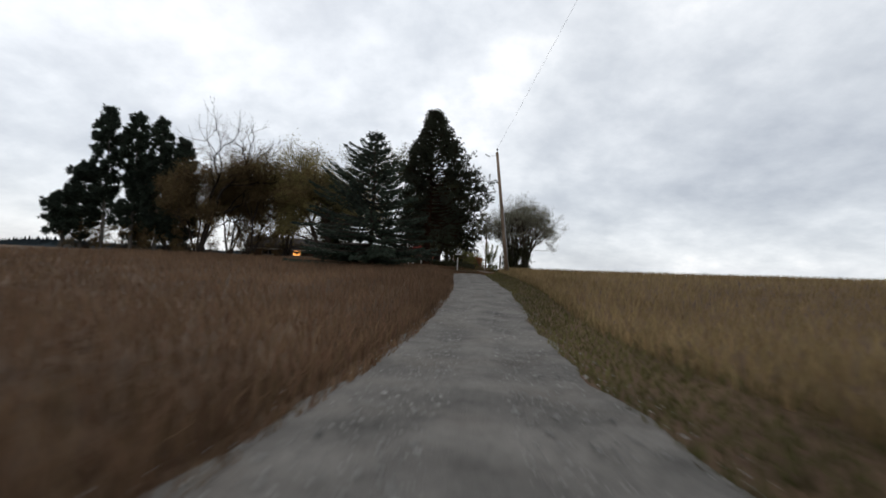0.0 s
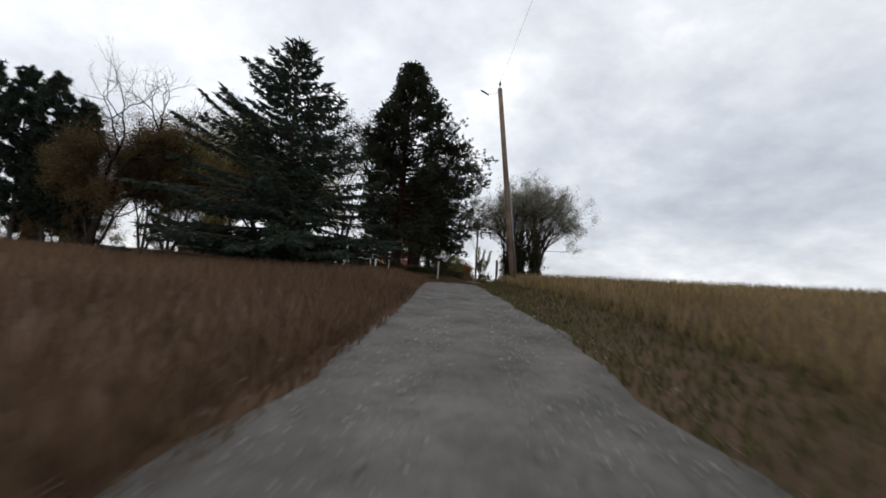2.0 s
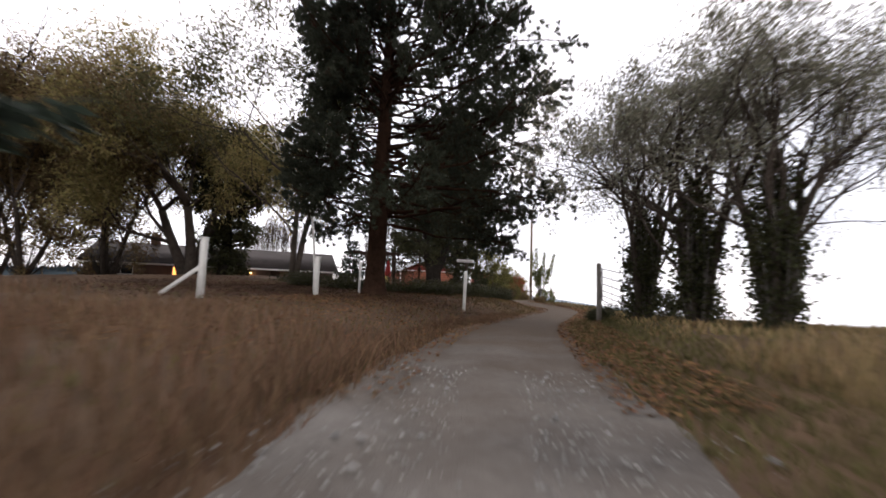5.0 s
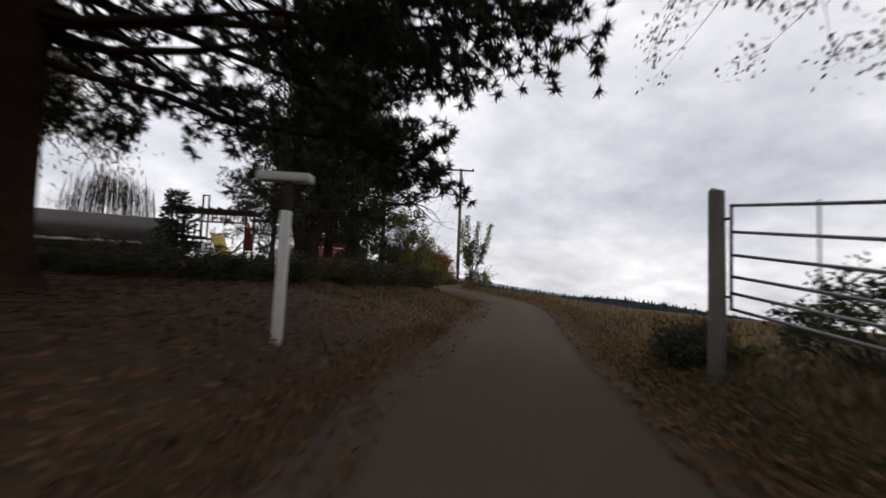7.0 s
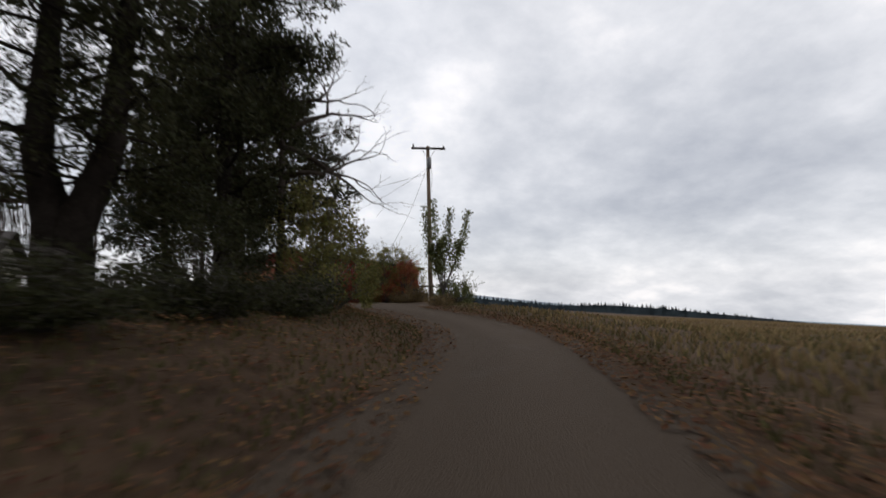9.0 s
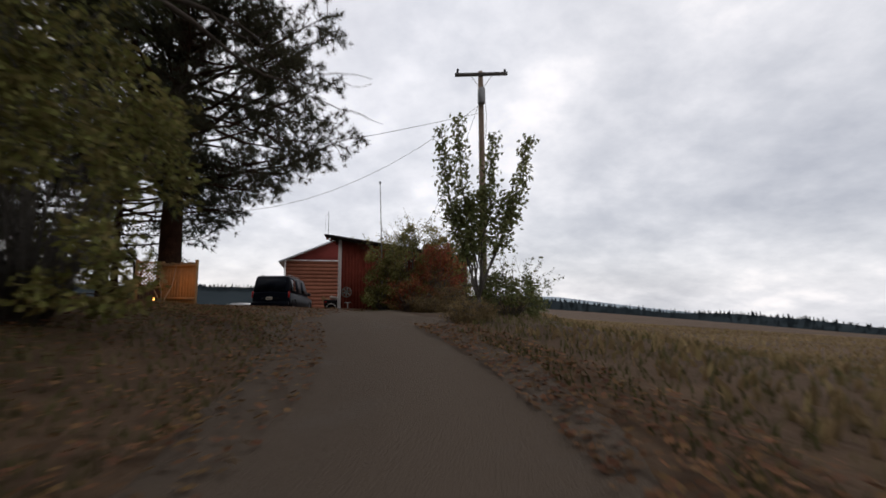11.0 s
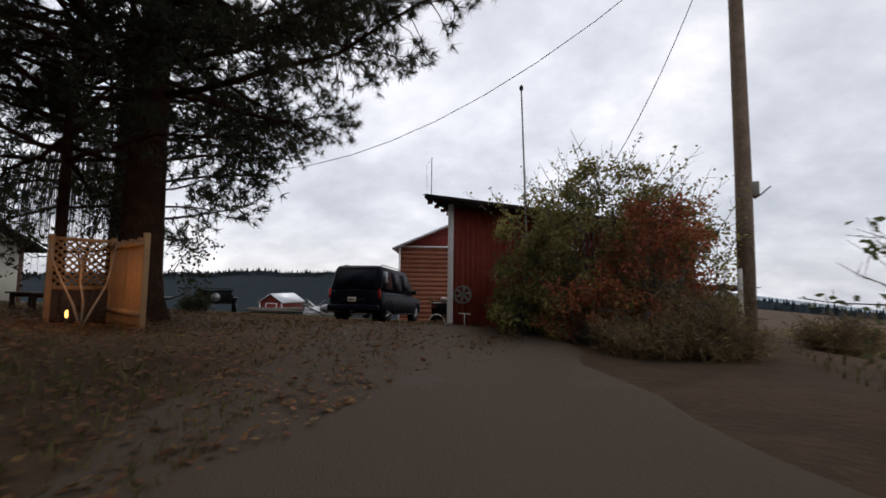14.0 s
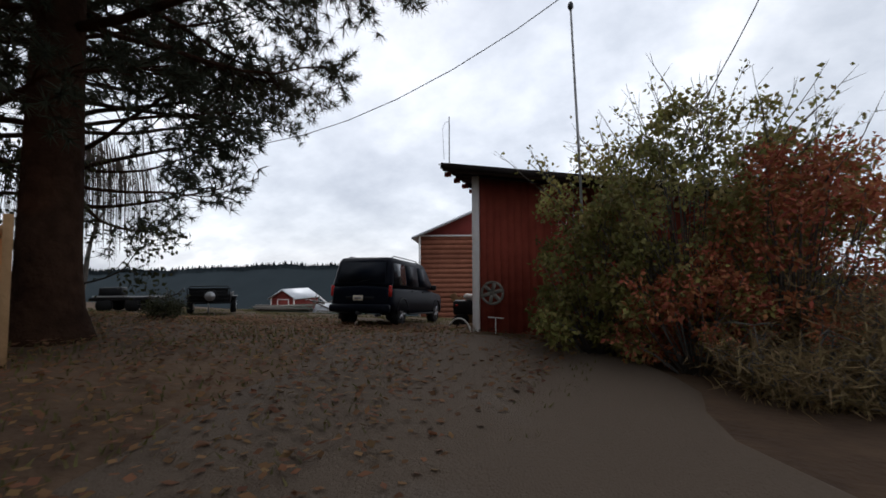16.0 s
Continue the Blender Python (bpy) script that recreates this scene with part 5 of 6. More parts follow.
window(house, -14.4, 1.0, 1.3, 0.9, M_WINDOWLIT)
window(house, -19.2, 1.0, 1.9, 0.9, M_GLASS)
part("door", Soup().box((0.9, 0.06, 2.3), mat4(-5.85, 0.12, 0.4), 0.01), M_DECKWOOD, house)
porch = part("porch_lamp", Soup().tube([(-8.2, -0.02, 1.32), (-8.2, -0.14, 1.36), (-8.2, -0.14, 1.42)], [0.05, 0.06, 0.03], 8), M_DARKSTEEL, house)
part("bulb", Soup().tube([(-8.2, -0.14, 1.16), (-8.2, -0.14, 1.2), (-8.2, -0.14, 1.3), (-8.2, -0.14, 1.34)], [0.05, 0.1, 0.1, 0.04], 10), M_LAMP, porch, "glowing warm lamp bulb")
pl = new("porch_light", bpy.data.lights.new("porch_light", "POINT"))
pl.data.energy, pl.data.color, pl.data.shadow_soft_size = 40, (1.0, 0.6, 0.25), 0.12
pl.parent = None
pl.matrix_basis = house.matrix_basis @ Matrix.Translation((-8.2, -0.45, 1.15))

# play set, slide, parasol on the lawn
zp = height1(-7.9, 76.4)
play = thing("play_set", (-7.9, 76.4, zp), "dark timber play set with beams and a small tower", "play set", turn=4)
TZ = 7.65 - zp
for bx in (-1.85, 1.85):
    for by in (-0.75, 0.75):
        part("leg", Soup().box((0.1, 0.1, TZ + 0.1), mat4(bx, by, TZ / 2 - 0.05), 0.008), M_DECKWOOD, play)
for by in (-0.75, 0.75):
    part("beam", Soup().box((4.6, 0.09, 0.16), mat4(0, by, TZ), 0.008), M_DECKWOOD, play)
for k in range(9):
    part("crosspiece", Soup().box((0.06, 2.0, 0.09), mat4(-1.9 + k * 0.475, 0, TZ + 0.12)), M_DECKWOOD, play)
part("platform", Soup().box((1.5, 1.5, 0.08), mat4(-1.0, 0, 1.25), 0.01), M_DECKWOOD, play)
for k in range(5):
    part("slat", Soup().box((0.09, 0.03, 0.75), mat4(-1.6 + 0.3 * k, -0.76, 1.65)), M_DECKWOOD, play)
for bx in (0.5, 1.2):
    part("swing_chain", Soup().tube([(bx, 0, TZ), (bx + 0.03, 0, 1.2), (bx, 0, 0.55)], 0.012, 5), M_DARKSTEEL, play)
part("swing_seat", Soup().box((0.72, 0.2, 0.04), mat4(0.85, 0, 0.55), 0.01), M_DECKWOOD, play)
for mx in (-0.75, -0.45):
    part("mast", Soup().tube([(mx, 0.3, 1.2), (mx, 0.3, TZ + 0.95)], 0.05, 8), M_DECKWOOD, play)
part("mast_cap", Soup().tube([(-0.8, 0.3, TZ + 0.93), (-0.4, 0.3, TZ + 0.93)], 0.04, 6), M_DECKWOOD, play)
for rz_ in (TZ - 0.62, TZ - 0.08):
    part("guard_rail", Soup().box((2.3, 0.05, 0.08), mat4(0.6, -0.78, rz_), 0.005), M_DECKWOOD, play)
for k in range(11):
    part("baluster", Soup().box((0.05, 0.04, 0.56), mat4(-0.45 + 0.21 * k, -0.78, TZ - 0.35)), M_DECKWOOD, play)
part("brace", Soup().box((0.08, 0.06, 1.9), mat4(1.5, -0.75, 0.8, 0, 38, 0), 0.006), M_DECKWOOD, play)
sl = thing("slide", (-7.2, 75.0, height1(-7.2, 75.0)), "bright yellow plastic slide on the lawn", "slide", turn=35)
q = np.linspace(0, 1, 9)
prof_ = np.stack([np.zeros(9), -2.2 * q, 1.35 - 1.25 * q + 0.12 * np.sin(q * 9)], 1)
chute = Soup()
ring = np.array([(-0.26, 0.18), (-0.22, 0.02), (0.22, 0.02), (0.26, 0.18), (0.30, 0.18), (0.25, -0.03), (-0.25, -0.03), (-0.30, 0.18)])
loft(chute, [[(c[0], p[1], p[2] + c[1]) for c in ring] for p in prof_])
part("chute", chute, M_YELLOW, sl, smooth=False)
for sx in (-0.2, 0.2):
    part("support", Soup().tube([(sx, -0.1, 1.3), (sx, 0.05, 0)], 0.025, 6), M_DARKSTEEL, sl)
zu = height1(-6.7, 80.0)
par = thing("parasol", (-7.4, 80.2, zu), "closed red canvas parasol on a pole", "parasol")
part("pole", Soup().tube([(0, 0, 0), (0, 0, 2.75)], 0.025, 8), M_DARKSTEEL, par)
fold = [[(rr * (1 + 0.25 * math.cos(a * 8)) * math.cos(a), rr * (1 + 0.25 * math.cos(a * 8)) * math.sin(a), zz) for a in np.arange(32) * 2 * math.pi / 32] for zz, rr in ((0.95, 0.2), (1.1, 0.24), (1.6, 0.2), (2.1, 0.13), (2.55, 0.06), (2.7, 0.02))]
part("canopy", loft(Soup(), fold), M_UMBRELLA, par, smooth=True)
part("base", Soup().tube([(0, 0, 0), (0, 0, 0.08), (0, 0, 0.1)], [0.26, 0.24, 0.1], 16), M_DARKSTEEL, par)
post = solid("flag_pole", Soup().tube([(0, 0, -0.2), (0, 0, 2.7)], 0.03, 8), M_DECKWOOD, (-5.7, 79.6, height1(-5.7, 79.6)), "thin dark pole on the lawn", "pole")

# lattice and board screen before the yard pine
za = height1(-3.2, 87.6)
TH = 5.68 - za
scr = thing("garden_screen", (-3.87, 87.23, za), "cedar board and lattice garden screen lit by a warm lamp", "screen", turn=math.degrees(math.atan2(0.84, 0.27)))
# local x runs along the lattice to the corner, then the boards turn off to the front
LL, LB = 0.88, 1.66
tb = math.radians(math.degrees(math.atan2(-0.44, 1.6)) - math.degrees(math.atan2(0.84, 0.27)))
bu = np.array([math.cos(tb), math.sin(tb)])
for q in ((0.0, 0.0), (LL, 0.0), tuple(np.array([LL, 0]) + bu * LB)):
    part("post", Soup().box((0.085, 0.085, TH + 0.3), mat4(q[0], q[1], TH / 2 - 0.1, 0, 0, 0), 0.006), M_BOARD, scr)
for k in range(12):
    c = np.array([LL, 0]) + bu * (k + 0.5) * LB / 12
    part("board", Soup().box((LB / 12 - 0.006, 0.02, TH + 0.1 - 0.03 * (k % 3)), mat4(c[0], c[1], TH / 2 - 0.06, 0, 0, math.degrees(tb)), 0.004), M_BOARD, scr)
for zr in (0.25, TH - 0.12):
    c = np.array([LL, 0]) + bu * LB / 2
    part("rail", Soup().box((LB, 0.05, 0.08), mat4(c[0] - bu[1] * -0.04, c[1] + bu[0] * 0.04, zr, 0, 0, math.degrees(tb))), M_BOARD, scr)
lat = Soup()
x_lo, x_hi, z_lo, z_hi = 0.04, LL - 0.04, TH * 0.42, TH - 0.03
for k in range(-16, 24):
    for s_ in (-1, 1):
        p, d = np.array([k * 0.125, z_lo]), np.array([0.707 * s_, 0.707])
        t1 = (z_hi - p[1]) / d[1]
        xa, xb = sorted(((x_lo - p[0]) / d[0], (x_hi - p[0]) / d[0]))
        t0, t1 = max(0.0, xa), min(t1, xb)
        if t1 - t0 > 0.05:
            m = (t0 + t1) / 2
            lat.box((t1 - t0, 0.008, 0.034), mat4(p[0] + d[0] * m, 0.006 * s_, p[1] + d[1] * m, 0, -45 if s_ > 0 else -135, 0))
part("lattice", lat, M_BOARD, scr, "diagonal wooden lattice")
for zr in (z_lo, TH - 0.02):
    part("rail", Soup().box((LL, 0.05, 0.06), mat4(LL / 2, 0, zr)), M_BOARD, scr)
# added dark slats stand for the shadow under the lattice
for k in range(6):
    part("slat", Soup().box((0.12, 0.018, z_lo - 0.02), mat4(0.1 + k * 0.135, 0.0, z_lo / 2 - 0.03), 0.003), M_DECKWOOD, scr, "dark stained lower slat")
ant = thing("pale_branch", (-3.0, 87.3, height1(-3.0, 87.3)), "forked pale stripped branches standing before the screen", "branch", turn=46)
part("stem", Soup().tube([(0, 0, -0.05), (-0.12, 0, 0.35), (-0.33, 0.02, 0.8), (-0.44, 0, 1.1), (-0.47, 0, 1.35)], [0.022, 0.02, 0.017, 0.014, 0.009], 7), M_GREYWOOD, ant, smooth=True)
part("stem", Soup().tube([(0, 0, -0.05), (0.14, 0, 0.3), (0.3, 0.0, 0.66), (0.36, 0.02, 1.0), (0.4, 0, 1.35)], [0.022, 0.02, 0.017, 0.014, 0.009], 7), M_GREYWOOD, ant, smooth=True)
part("stem", Soup().tube([(0, 0, -0.05), (0.01, 0, 0.4), (-0.05, 0, 0.75), (-0.04, 0, 1.0), (-0.07, 0, 1.2)], [0.02, 0.018, 0.015, 0.012, 0.008], 7), M_GREYWOOD, ant, smooth=True)
gl = thing("garden_lamp", (-3.12, 87.15, height1(-3.12, 87.15)), "small glowing garden lamp at the screen's foot", "lamp")
part("stake", Soup().tube([(0, 0, -0.1), (0, 0, 0.14)], 0.015, 6), M_DARKSTEEL, gl)
part("shade", Soup().tube([(0, 0, 0.14), (0, 0, 0.15), (0, 0, 0.24), (0, 0, 0.26)], [0.012, 0.022, 0.02, 0.008], 12), M_GARDENLAMP, gl, "warm glowing glass")
gw = thing("garden_lamp", (-3.55, 86.35, height1(-3.55, 86.35)), "small white garden lamp on a thin stake", "lamp")
part("stake", Soup().tube([(0, 0, -0.1), (0, 0, 0.4)], 0.012, 6), M_DARKSTEEL, gw)
part("shade", Soup().tube([(0, 0, 0.4), (0, 0, 0.41), (0, 0, 0.47), (0, 0, 0.48)], [0.012, 0.024, 0.022, 0.008], 12), M_BLUEWHITE, gw, "bright white lamp glass")
gl2 = new("garden_light", bpy.data.lights.new("garden_light", "POINT"))
gl2.data.energy, gl2.data.color, gl2.data.shadow_soft_size = 12, (1.0, 0.38, 0.05), 0.08
gl2.location = (-2.65, 86.9, za + 0.85)

# rail fence beyond the utility pole
fence = thing("rail_fence", (5.5, 95.3, height1(6.5, 95.4)), "dark weathered timber rail fence between shrubs and pole", "fence", turn=10)
for fx in (0.0, 2.2):
    part("post", Soup().box((0.12, 0.12, 1.5), mat4(fx, 0, 0.55), 0.01), M_DECKWOOD, fence)
for fz in (0.6, 1.15):
    part("rail", Soup().box((2.5, 0.04, 0.15), mat4(1.1, -0.08, fz), 0.006), M_DECKWOOD, fence)

# low weathered bench in the yard
bn = thing("garden_bench", (-7.9, 89.1, height1(-7.9, 89.1)), "long low weathered wooden bench behind the screen", "bench", turn=-4)
for k in range(4):
    part("slat", Soup().box((2.7, 0.13, 0.04), mat4(0, -0.22 + 0.145 * k, 0.43), 0.006), M_DECKWOOD, bn)
for sx in (-1.15, 0.0, 1.15):
    for sy in (-0.2, 0.18):
        part("leg", Soup().box((0.09, 0.09, 0.45), mat4(sx, sy, 0.2), 0.006), M_DECKWOOD, bn)
    part("cross_rail", Soup().box((0.07, 0.5, 0.08), mat4(sx, 0, 0.36), 0.006), M_DECKWOOD, bn)

# red shed
SC = np.array([0.47, 94.5])
zs0 = 3.9
shed = thing("red_shed", (SC[0], SC[1], zs0), "dark red wooden shed with a mono-pitch roof and white corner post", "shed", turn=8.4)
W_, SD, HL, HR = 6.2, 4.2, 3.30, 2.30


def roof_h(x):
    return HL + (HR - HL) * x / W_


nb = 40
for k in range(nb):
    x0, x1 = 0.12 + k * (W_ - 0.12) / nb, 0.12 + (k + 1) * (W_ - 0.12) / nb - 0.004
    h0, h1 = roof_h(x0), roof_h(x1)
    yy = 0.0 if k % 2 else 0.003
    s = Soup().add([(x0, yy, -0.3), (x1, yy, -0.3), (x1, yy, h1), (x0, yy, h0), (x0, yy + 0.05, -0.3), (x1, yy + 0.05, -0.3), (x1, yy + 0.05, h1), (x0, yy + 0.05, h0)], [(0, 1, 2, 3), (4, 7, 6, 5), (0, 3, 7, 4), (1, 5, 6, 2), (3, 2, 6, 7), (0, 4, 5, 1)])
    part("board", s, M_SHEDRED, shed)
part("side_wall", Soup().box((0.08, SD - 0.1, HL + 0.2), mat4(0.06, SD / 2 + 0.08, (HL - 0.4) / 2)), M_SHEDRED, shed)
part("side_wall", Soup().box((0.08, SD - 0.1, HR + 0.2), mat4(W_ - 0.05, SD / 2 + 0.08, (HR - 0.4) / 2)), M_SHEDRED, shed)
part("back_wall", Soup().box((W_, 0.08, HR + 0.2), mat4(W_ / 2, SD, (HR - 0.4) / 2)), M_SHEDRED, shed)
part("corner_post", Soup().box((0.15, 0.1, HL + 0.25), mat4(0.05, -0.055, HL / 2 - 0.12), 0.008), M_TRIMWHITE, shed, "white painted corner post")
# corrugated roof sheets on rafters
nx_ = 96
xs_r = np.linspace(-0.62, W_ + 0.4, nx_)
y0r, y1r = -0.62, SD + 0.4
cor = Soup()
gxr, gyr = np.meshgrid(xs_r, np.linspace(y0r, y1r, 70))
gzr = roof_h(gxr) + 0.12 + 0.022 * np.sin(gyr * 2 * np.pi / 0.28)
top_v = np.stack([gxr, gyr, gzr], -1).reshape(-1, 3)
i = (np.arange(69)[:, None] * nx_ + np.arange(nx_ - 1)[None, :]).ravel()
cor.add(top_v, np.stack([i, i + 1, i + 1 + nx_, i + nx_], 1))
cor.add(top_v - (0, 0, 0.02), np.stack([i, i + nx_, i + 1 + nx_, i + 1], 1))
part("roof", cor, M_ROOFDARK, shed, "dark corrugated roof sheets")
for yb in (-0.55, 0.4, 1.4, 2.4, 3.4, 4.4):
    part("rafter", Soup().box((W_ + 0.95, 0.05, 0.11), mat4(W_ / 2 - 0.1, yb, roof_h(W_ / 2 - 0.1) + 0.03, 0, math.degrees(math.atan2(HL - HR, W_)), 0)), M_DECKWOOD, shed)
for k in range(7):
    part("rafter_end", Soup().box((0.14, 0.07, 0.1), mat4(-0.5, -0.3 + k * 0.7, HL + 0.04)), M_SHEDRED, shed)
part("fascia", Soup().box((W_ + 1.0, 0.03, 0.13), mat4(W_ / 2 - 0.1, -0.63, roof_h(W_ / 2 - 0.1) + 0.07, 0, math.degrees(math.atan2(HL - HR, W_)), 0)), M_ROOFDARK, shed)
m_sh = shed.matrix_basis


def at_shed(x, y, z):
    return tuple(m_sh @ Vector((x, y, z)))


ornament = thing("wheel_ornament", at_shed(0.40, -0.06, 0.78), "round grey pierced metal wheel hung on the shed wall", "ornament", turn=8.4)
ri = Soup()
a = np.arange(25) * 2 * np.pi / 24
ri.tube(np.stack([0.23 * np.cos(a), 0 * a, 0.23 * np.sin(a)], 1), 0.028, 8)
part("rim", ri, M_GREYWOOD, ornament, smooth=True)
part("hub", Soup().tube([(0, -0.02, 0), (0, 0.02, 0)], 0.06, 12), M_GREYWOOD, ornament)
for k in range(6):
    an = k * math.pi / 3 + 0.3
    part("spoke", Soup().tube([(0.05 * math.cos(an), 0, 0.05 * math.sin(an)), (0.22 * math.cos(an), 0, 0.22 * math.sin(an))], 0.045, 6), M_GREYWOOD, ornament)
zm = height1(3.05, 92.96)
mast = thing("antenna_mast", (3.05, 92.96, zm), "tall thin steel mast with a round cap beside the shed", "mast")
mt = 9.55 - zm
part("pole", Soup().tube([(0, 0, -0.2), (-0.07, 0, mt * 0.5), (-0.17, 0, mt)], [0.027, 0.024, 0.018], 8), M_STEEL, mast)
part("cap", Soup().tube([(-0.17, 0, mt - 0.04), (-0.17, 0, mt), (-0.17, 0, mt + 0.06), (-0.17, 0, mt + 0.1)], [0.025, 0.05, 0.045, 0.015], 10), M_DARKSTEEL, mast)
aer = thing("roof_aerial", at_shed(-0.5, -0.2, roof_h(-0.5) + 0.12), "thin dark rod aerial on the shed roof corner", "aerial")
part("rod", Soup().tube([(0, 0, -0.12), (0, 0, 1.15)], 0.011, 6), M_DARKSTEEL, aer)
part("side_rod", Soup().tube([(0, 0, 1.05), (-0.1, 0, 1.02), (-0.16, 0, 0.9), (-0.13, 0, 0.2)], 0.004, 5), M_DARKSTEEL, aer)
tap = thing("tap_pipe", at_shed(0.52, -0.32, -0.05), "small white T-shaped standpipe before the shed", "pipe")
part("riser", Soup().tube([(0, 0, -0.1), (0, 0, 0.33)], 0.012, 8), M_WHITEPAINT, tap)
part("crosspiece", Soup().tube([(-0.17, 0, 0.34), (0.17, 0, 0.33)], 0.012, 8), M_WHITEPAINT, tap)
hoop = thing("hose_hoop", at_shed(-0.42, -0.15, -0.1), "pale curved hoop of hose beside the corner post", "hose")
an = np.linspace(0.15, 2.6, 9)
part("hoop", Soup().tube(np.stack([0.27 * np.cos(an) + 0.12, 0 * an, 0.34 * np.sin(an)], 1), 0.016, 8), M_WHITEPAINT, hoop, smooth=True)

# cart and junk between shed and barn
cart = thing("garden_cart", (-1.05, 98.0, height1(-1.05, 98)), "small dark garden cart under a white sheet", "cart", turn=20)
part("tray", Soup().box((1.1, 0.7, 0.4), mat4(0, 0, 0.62), 0.04), M_CARTRIM, cart)
part("sheet", Soup().box((0.7, 0.6, 0.16), mat4(0.1, 0, 0.9, 0, 8, 0), 0.05), M_WHITEPAINT, cart, "crumpled white sheet")
for sx in (-0.35, 0.35):
    for sy in (-0.4, 0.4):
        part("wheel", Soup().tube([(sx, sy - 0.05, 0.22), (sx, sy + 0.05, 0.22)], 0.22, 16), M_TYRE, cart)
part("lamp", Soup().box((0.08, 0.03, 0.06), mat4(-0.45, -0.37, 0.7)), M_TAILRED, cart)

lean_b = thing("leaning_board", (-1.75, 98.6, height1(-1.75, 98.6)), "weathered tan boards leaning beside the cart", "board", turn=8)
for k in range(3):
    part("board", Soup().box((0.22, 0.025, 1.25 - 0.12 * k), mat4(0.1 + 0.2 * k, 0.03 * k, 0.5 - 0.05 * k, 0, -32 - 4 * k, 0), 0.004), M_BOARD, lean_b)

# barn
ZB = height1(-11, 118)
barn = thing("barn", (-13.3, 116.6, ZB), "large barn with faded red ribbed siding and a bright roof edge", "barn", turn=24)
BW, BD, BE, BR_ = 10.5, 14, 8.15 - ZB, 10.45 - ZB
part("wall", Soup().box((0.2, BD - 0.4, BE), mat4(0.1, BD / 2, BE / 2)).box((0.2, BD - 0.4, BE), mat4(BW - 0.1, BD / 2, BE / 2)).box((BW, 0.2, BE), mat4(BW / 2, BD - 0.1, BE / 2)).box((BW, 0.14, BE), mat4(BW / 2, 0.1, BE / 2)), M_BARNRED, barn)
nr = 18
for k in range(nr):
    part("siding", Soup().box((BW, 0.04, BE / nr - 0.018), mat4(BW / 2, 0.0, (k + 0.5) * BE / nr, -2.5, 0, 0)), M_BARNRED, barn)
for yy in (0.0, BD - 0.2):
    gab = Soup().add([(0, yy, BE), (BW, yy, BE), (BW / 2, yy, BR_), (0, yy + 0.2, BE), (BW, yy + 0.2, BE), (BW / 2, yy + 0.2, BR_)], [(0, 1, 2, 2), (3, 5, 4, 4), (0, 3, 4, 1), (1, 4, 5, 2), (2, 5, 3, 0)])
    part("gable", gab, M_GABLERED, barn, "darker red gable boards")
for s_ in (0, 1):
    xe, sg = (-0.6, 1) if s_ == 0 else (BW + 0.6, -1)
    ze = BE - 0.6 * (BR_ - BE) / (BW / 2) + 0.03
    c = [(xe, -0.5, ze), (BW / 2, -0.5, BR_ + 0.03), (BW / 2, BD + 0.5, BR_ + 0.03), (xe, BD + 0.5, ze)]
    part("roof", slab(Soup(), c if s_ == 0 else c[::-1], -0.09 if s_ == 0 else -0.09), M_ROOFMETAL, barn)
    part("bargeboard", slab(Soup(), [(xe, -0.52, ze - 0.12), (BW / 2, -0.52, BR_ - 0.09), (BW / 2, -0.52, BR_ + 0.1), (xe, -0.52, ze + 0.08)], 0.04), M_ROOFMETAL, barn)
part("trim", Soup().box((BW, 0.08, 0.12), mat4(BW / 2, -0.06, BE - 0.02)), M_TRIMWHITE, barn)
part("corner_trim", Soup().box((0.16, 0.12, BE), mat4(0.0, -0.05, BE / 2)), M_TRIMWHITE, barn)

# little red barn with a bright roof
ZR = height1(-19.7, 109.3)
rb = thing("small_red_barn", (-19.25, 109.35, ZR), "small red outbuilding with white trim and a pale metal roof", "outbuilding", turn=13)
RW, RD, RE, RR = 1.75, 3.1, 1.05, 1.6
part("wall", Soup().box((RW, RD, RE + 0.3), mat4(0, 0, RE / 2 - 0.15)), M_GABLERED, rb)
part("gable", Soup().add([(-RW / 2, -RD / 2, RE), (RW / 2, -RD / 2, RE), (0, -RD / 2, RR), (-RW / 2, RD / 2, RE), (RW / 2, RD / 2, RE), (0, RD / 2, RR)], [(0, 1, 2, 2), (3, 5, 4, 4), (0, 3, 4, 1), (1, 4, 5, 2), (0, 2, 5, 3)]), M_GABLERED, rb)
for sg in (-1, 1):
    c = [(sg * (RW / 2 + 0.15), -RD / 2 - 0.15, RE - 0.07), (0, -RD / 2 - 0.15, RR + 0.03), (0, RD / 2 + 0.15, RR + 0.03), (sg * (RW / 2 + 0.15), RD / 2 + 0.15, RE - 0.07)]
    part("roof", slab(Soup(), c if sg < 0 else c[::-1], -0.05), M_ROOFMETAL, rb)
    part("corner_trim", Soup().box((0.09, 0.05, RE), mat4(sg * (RW / 2 - 0.02), -RD / 2 - 0.02, RE / 2)), M_TRIMWHITE, rb)
dr_ = part("door", Soup().box((0.75, 0.04, 0.9), mat4(0.05, -RD / 2 - 0.02, 0.45)), M_GABLERED, rb)
part("door_trim", Soup().box((0.85, 0.05, 0.06), mat4(0.05, -RD / 2 - 0.03, 0.93)).box((0.06, 0.05, 0.93), mat4(-0.36, -RD / 2 - 0.03, 0.46)).box((0.06, 0.05, 0.93), mat4(0.46, -RD / 2 - 0.03, 0.46)), M_TRIMWHITE, dr_)

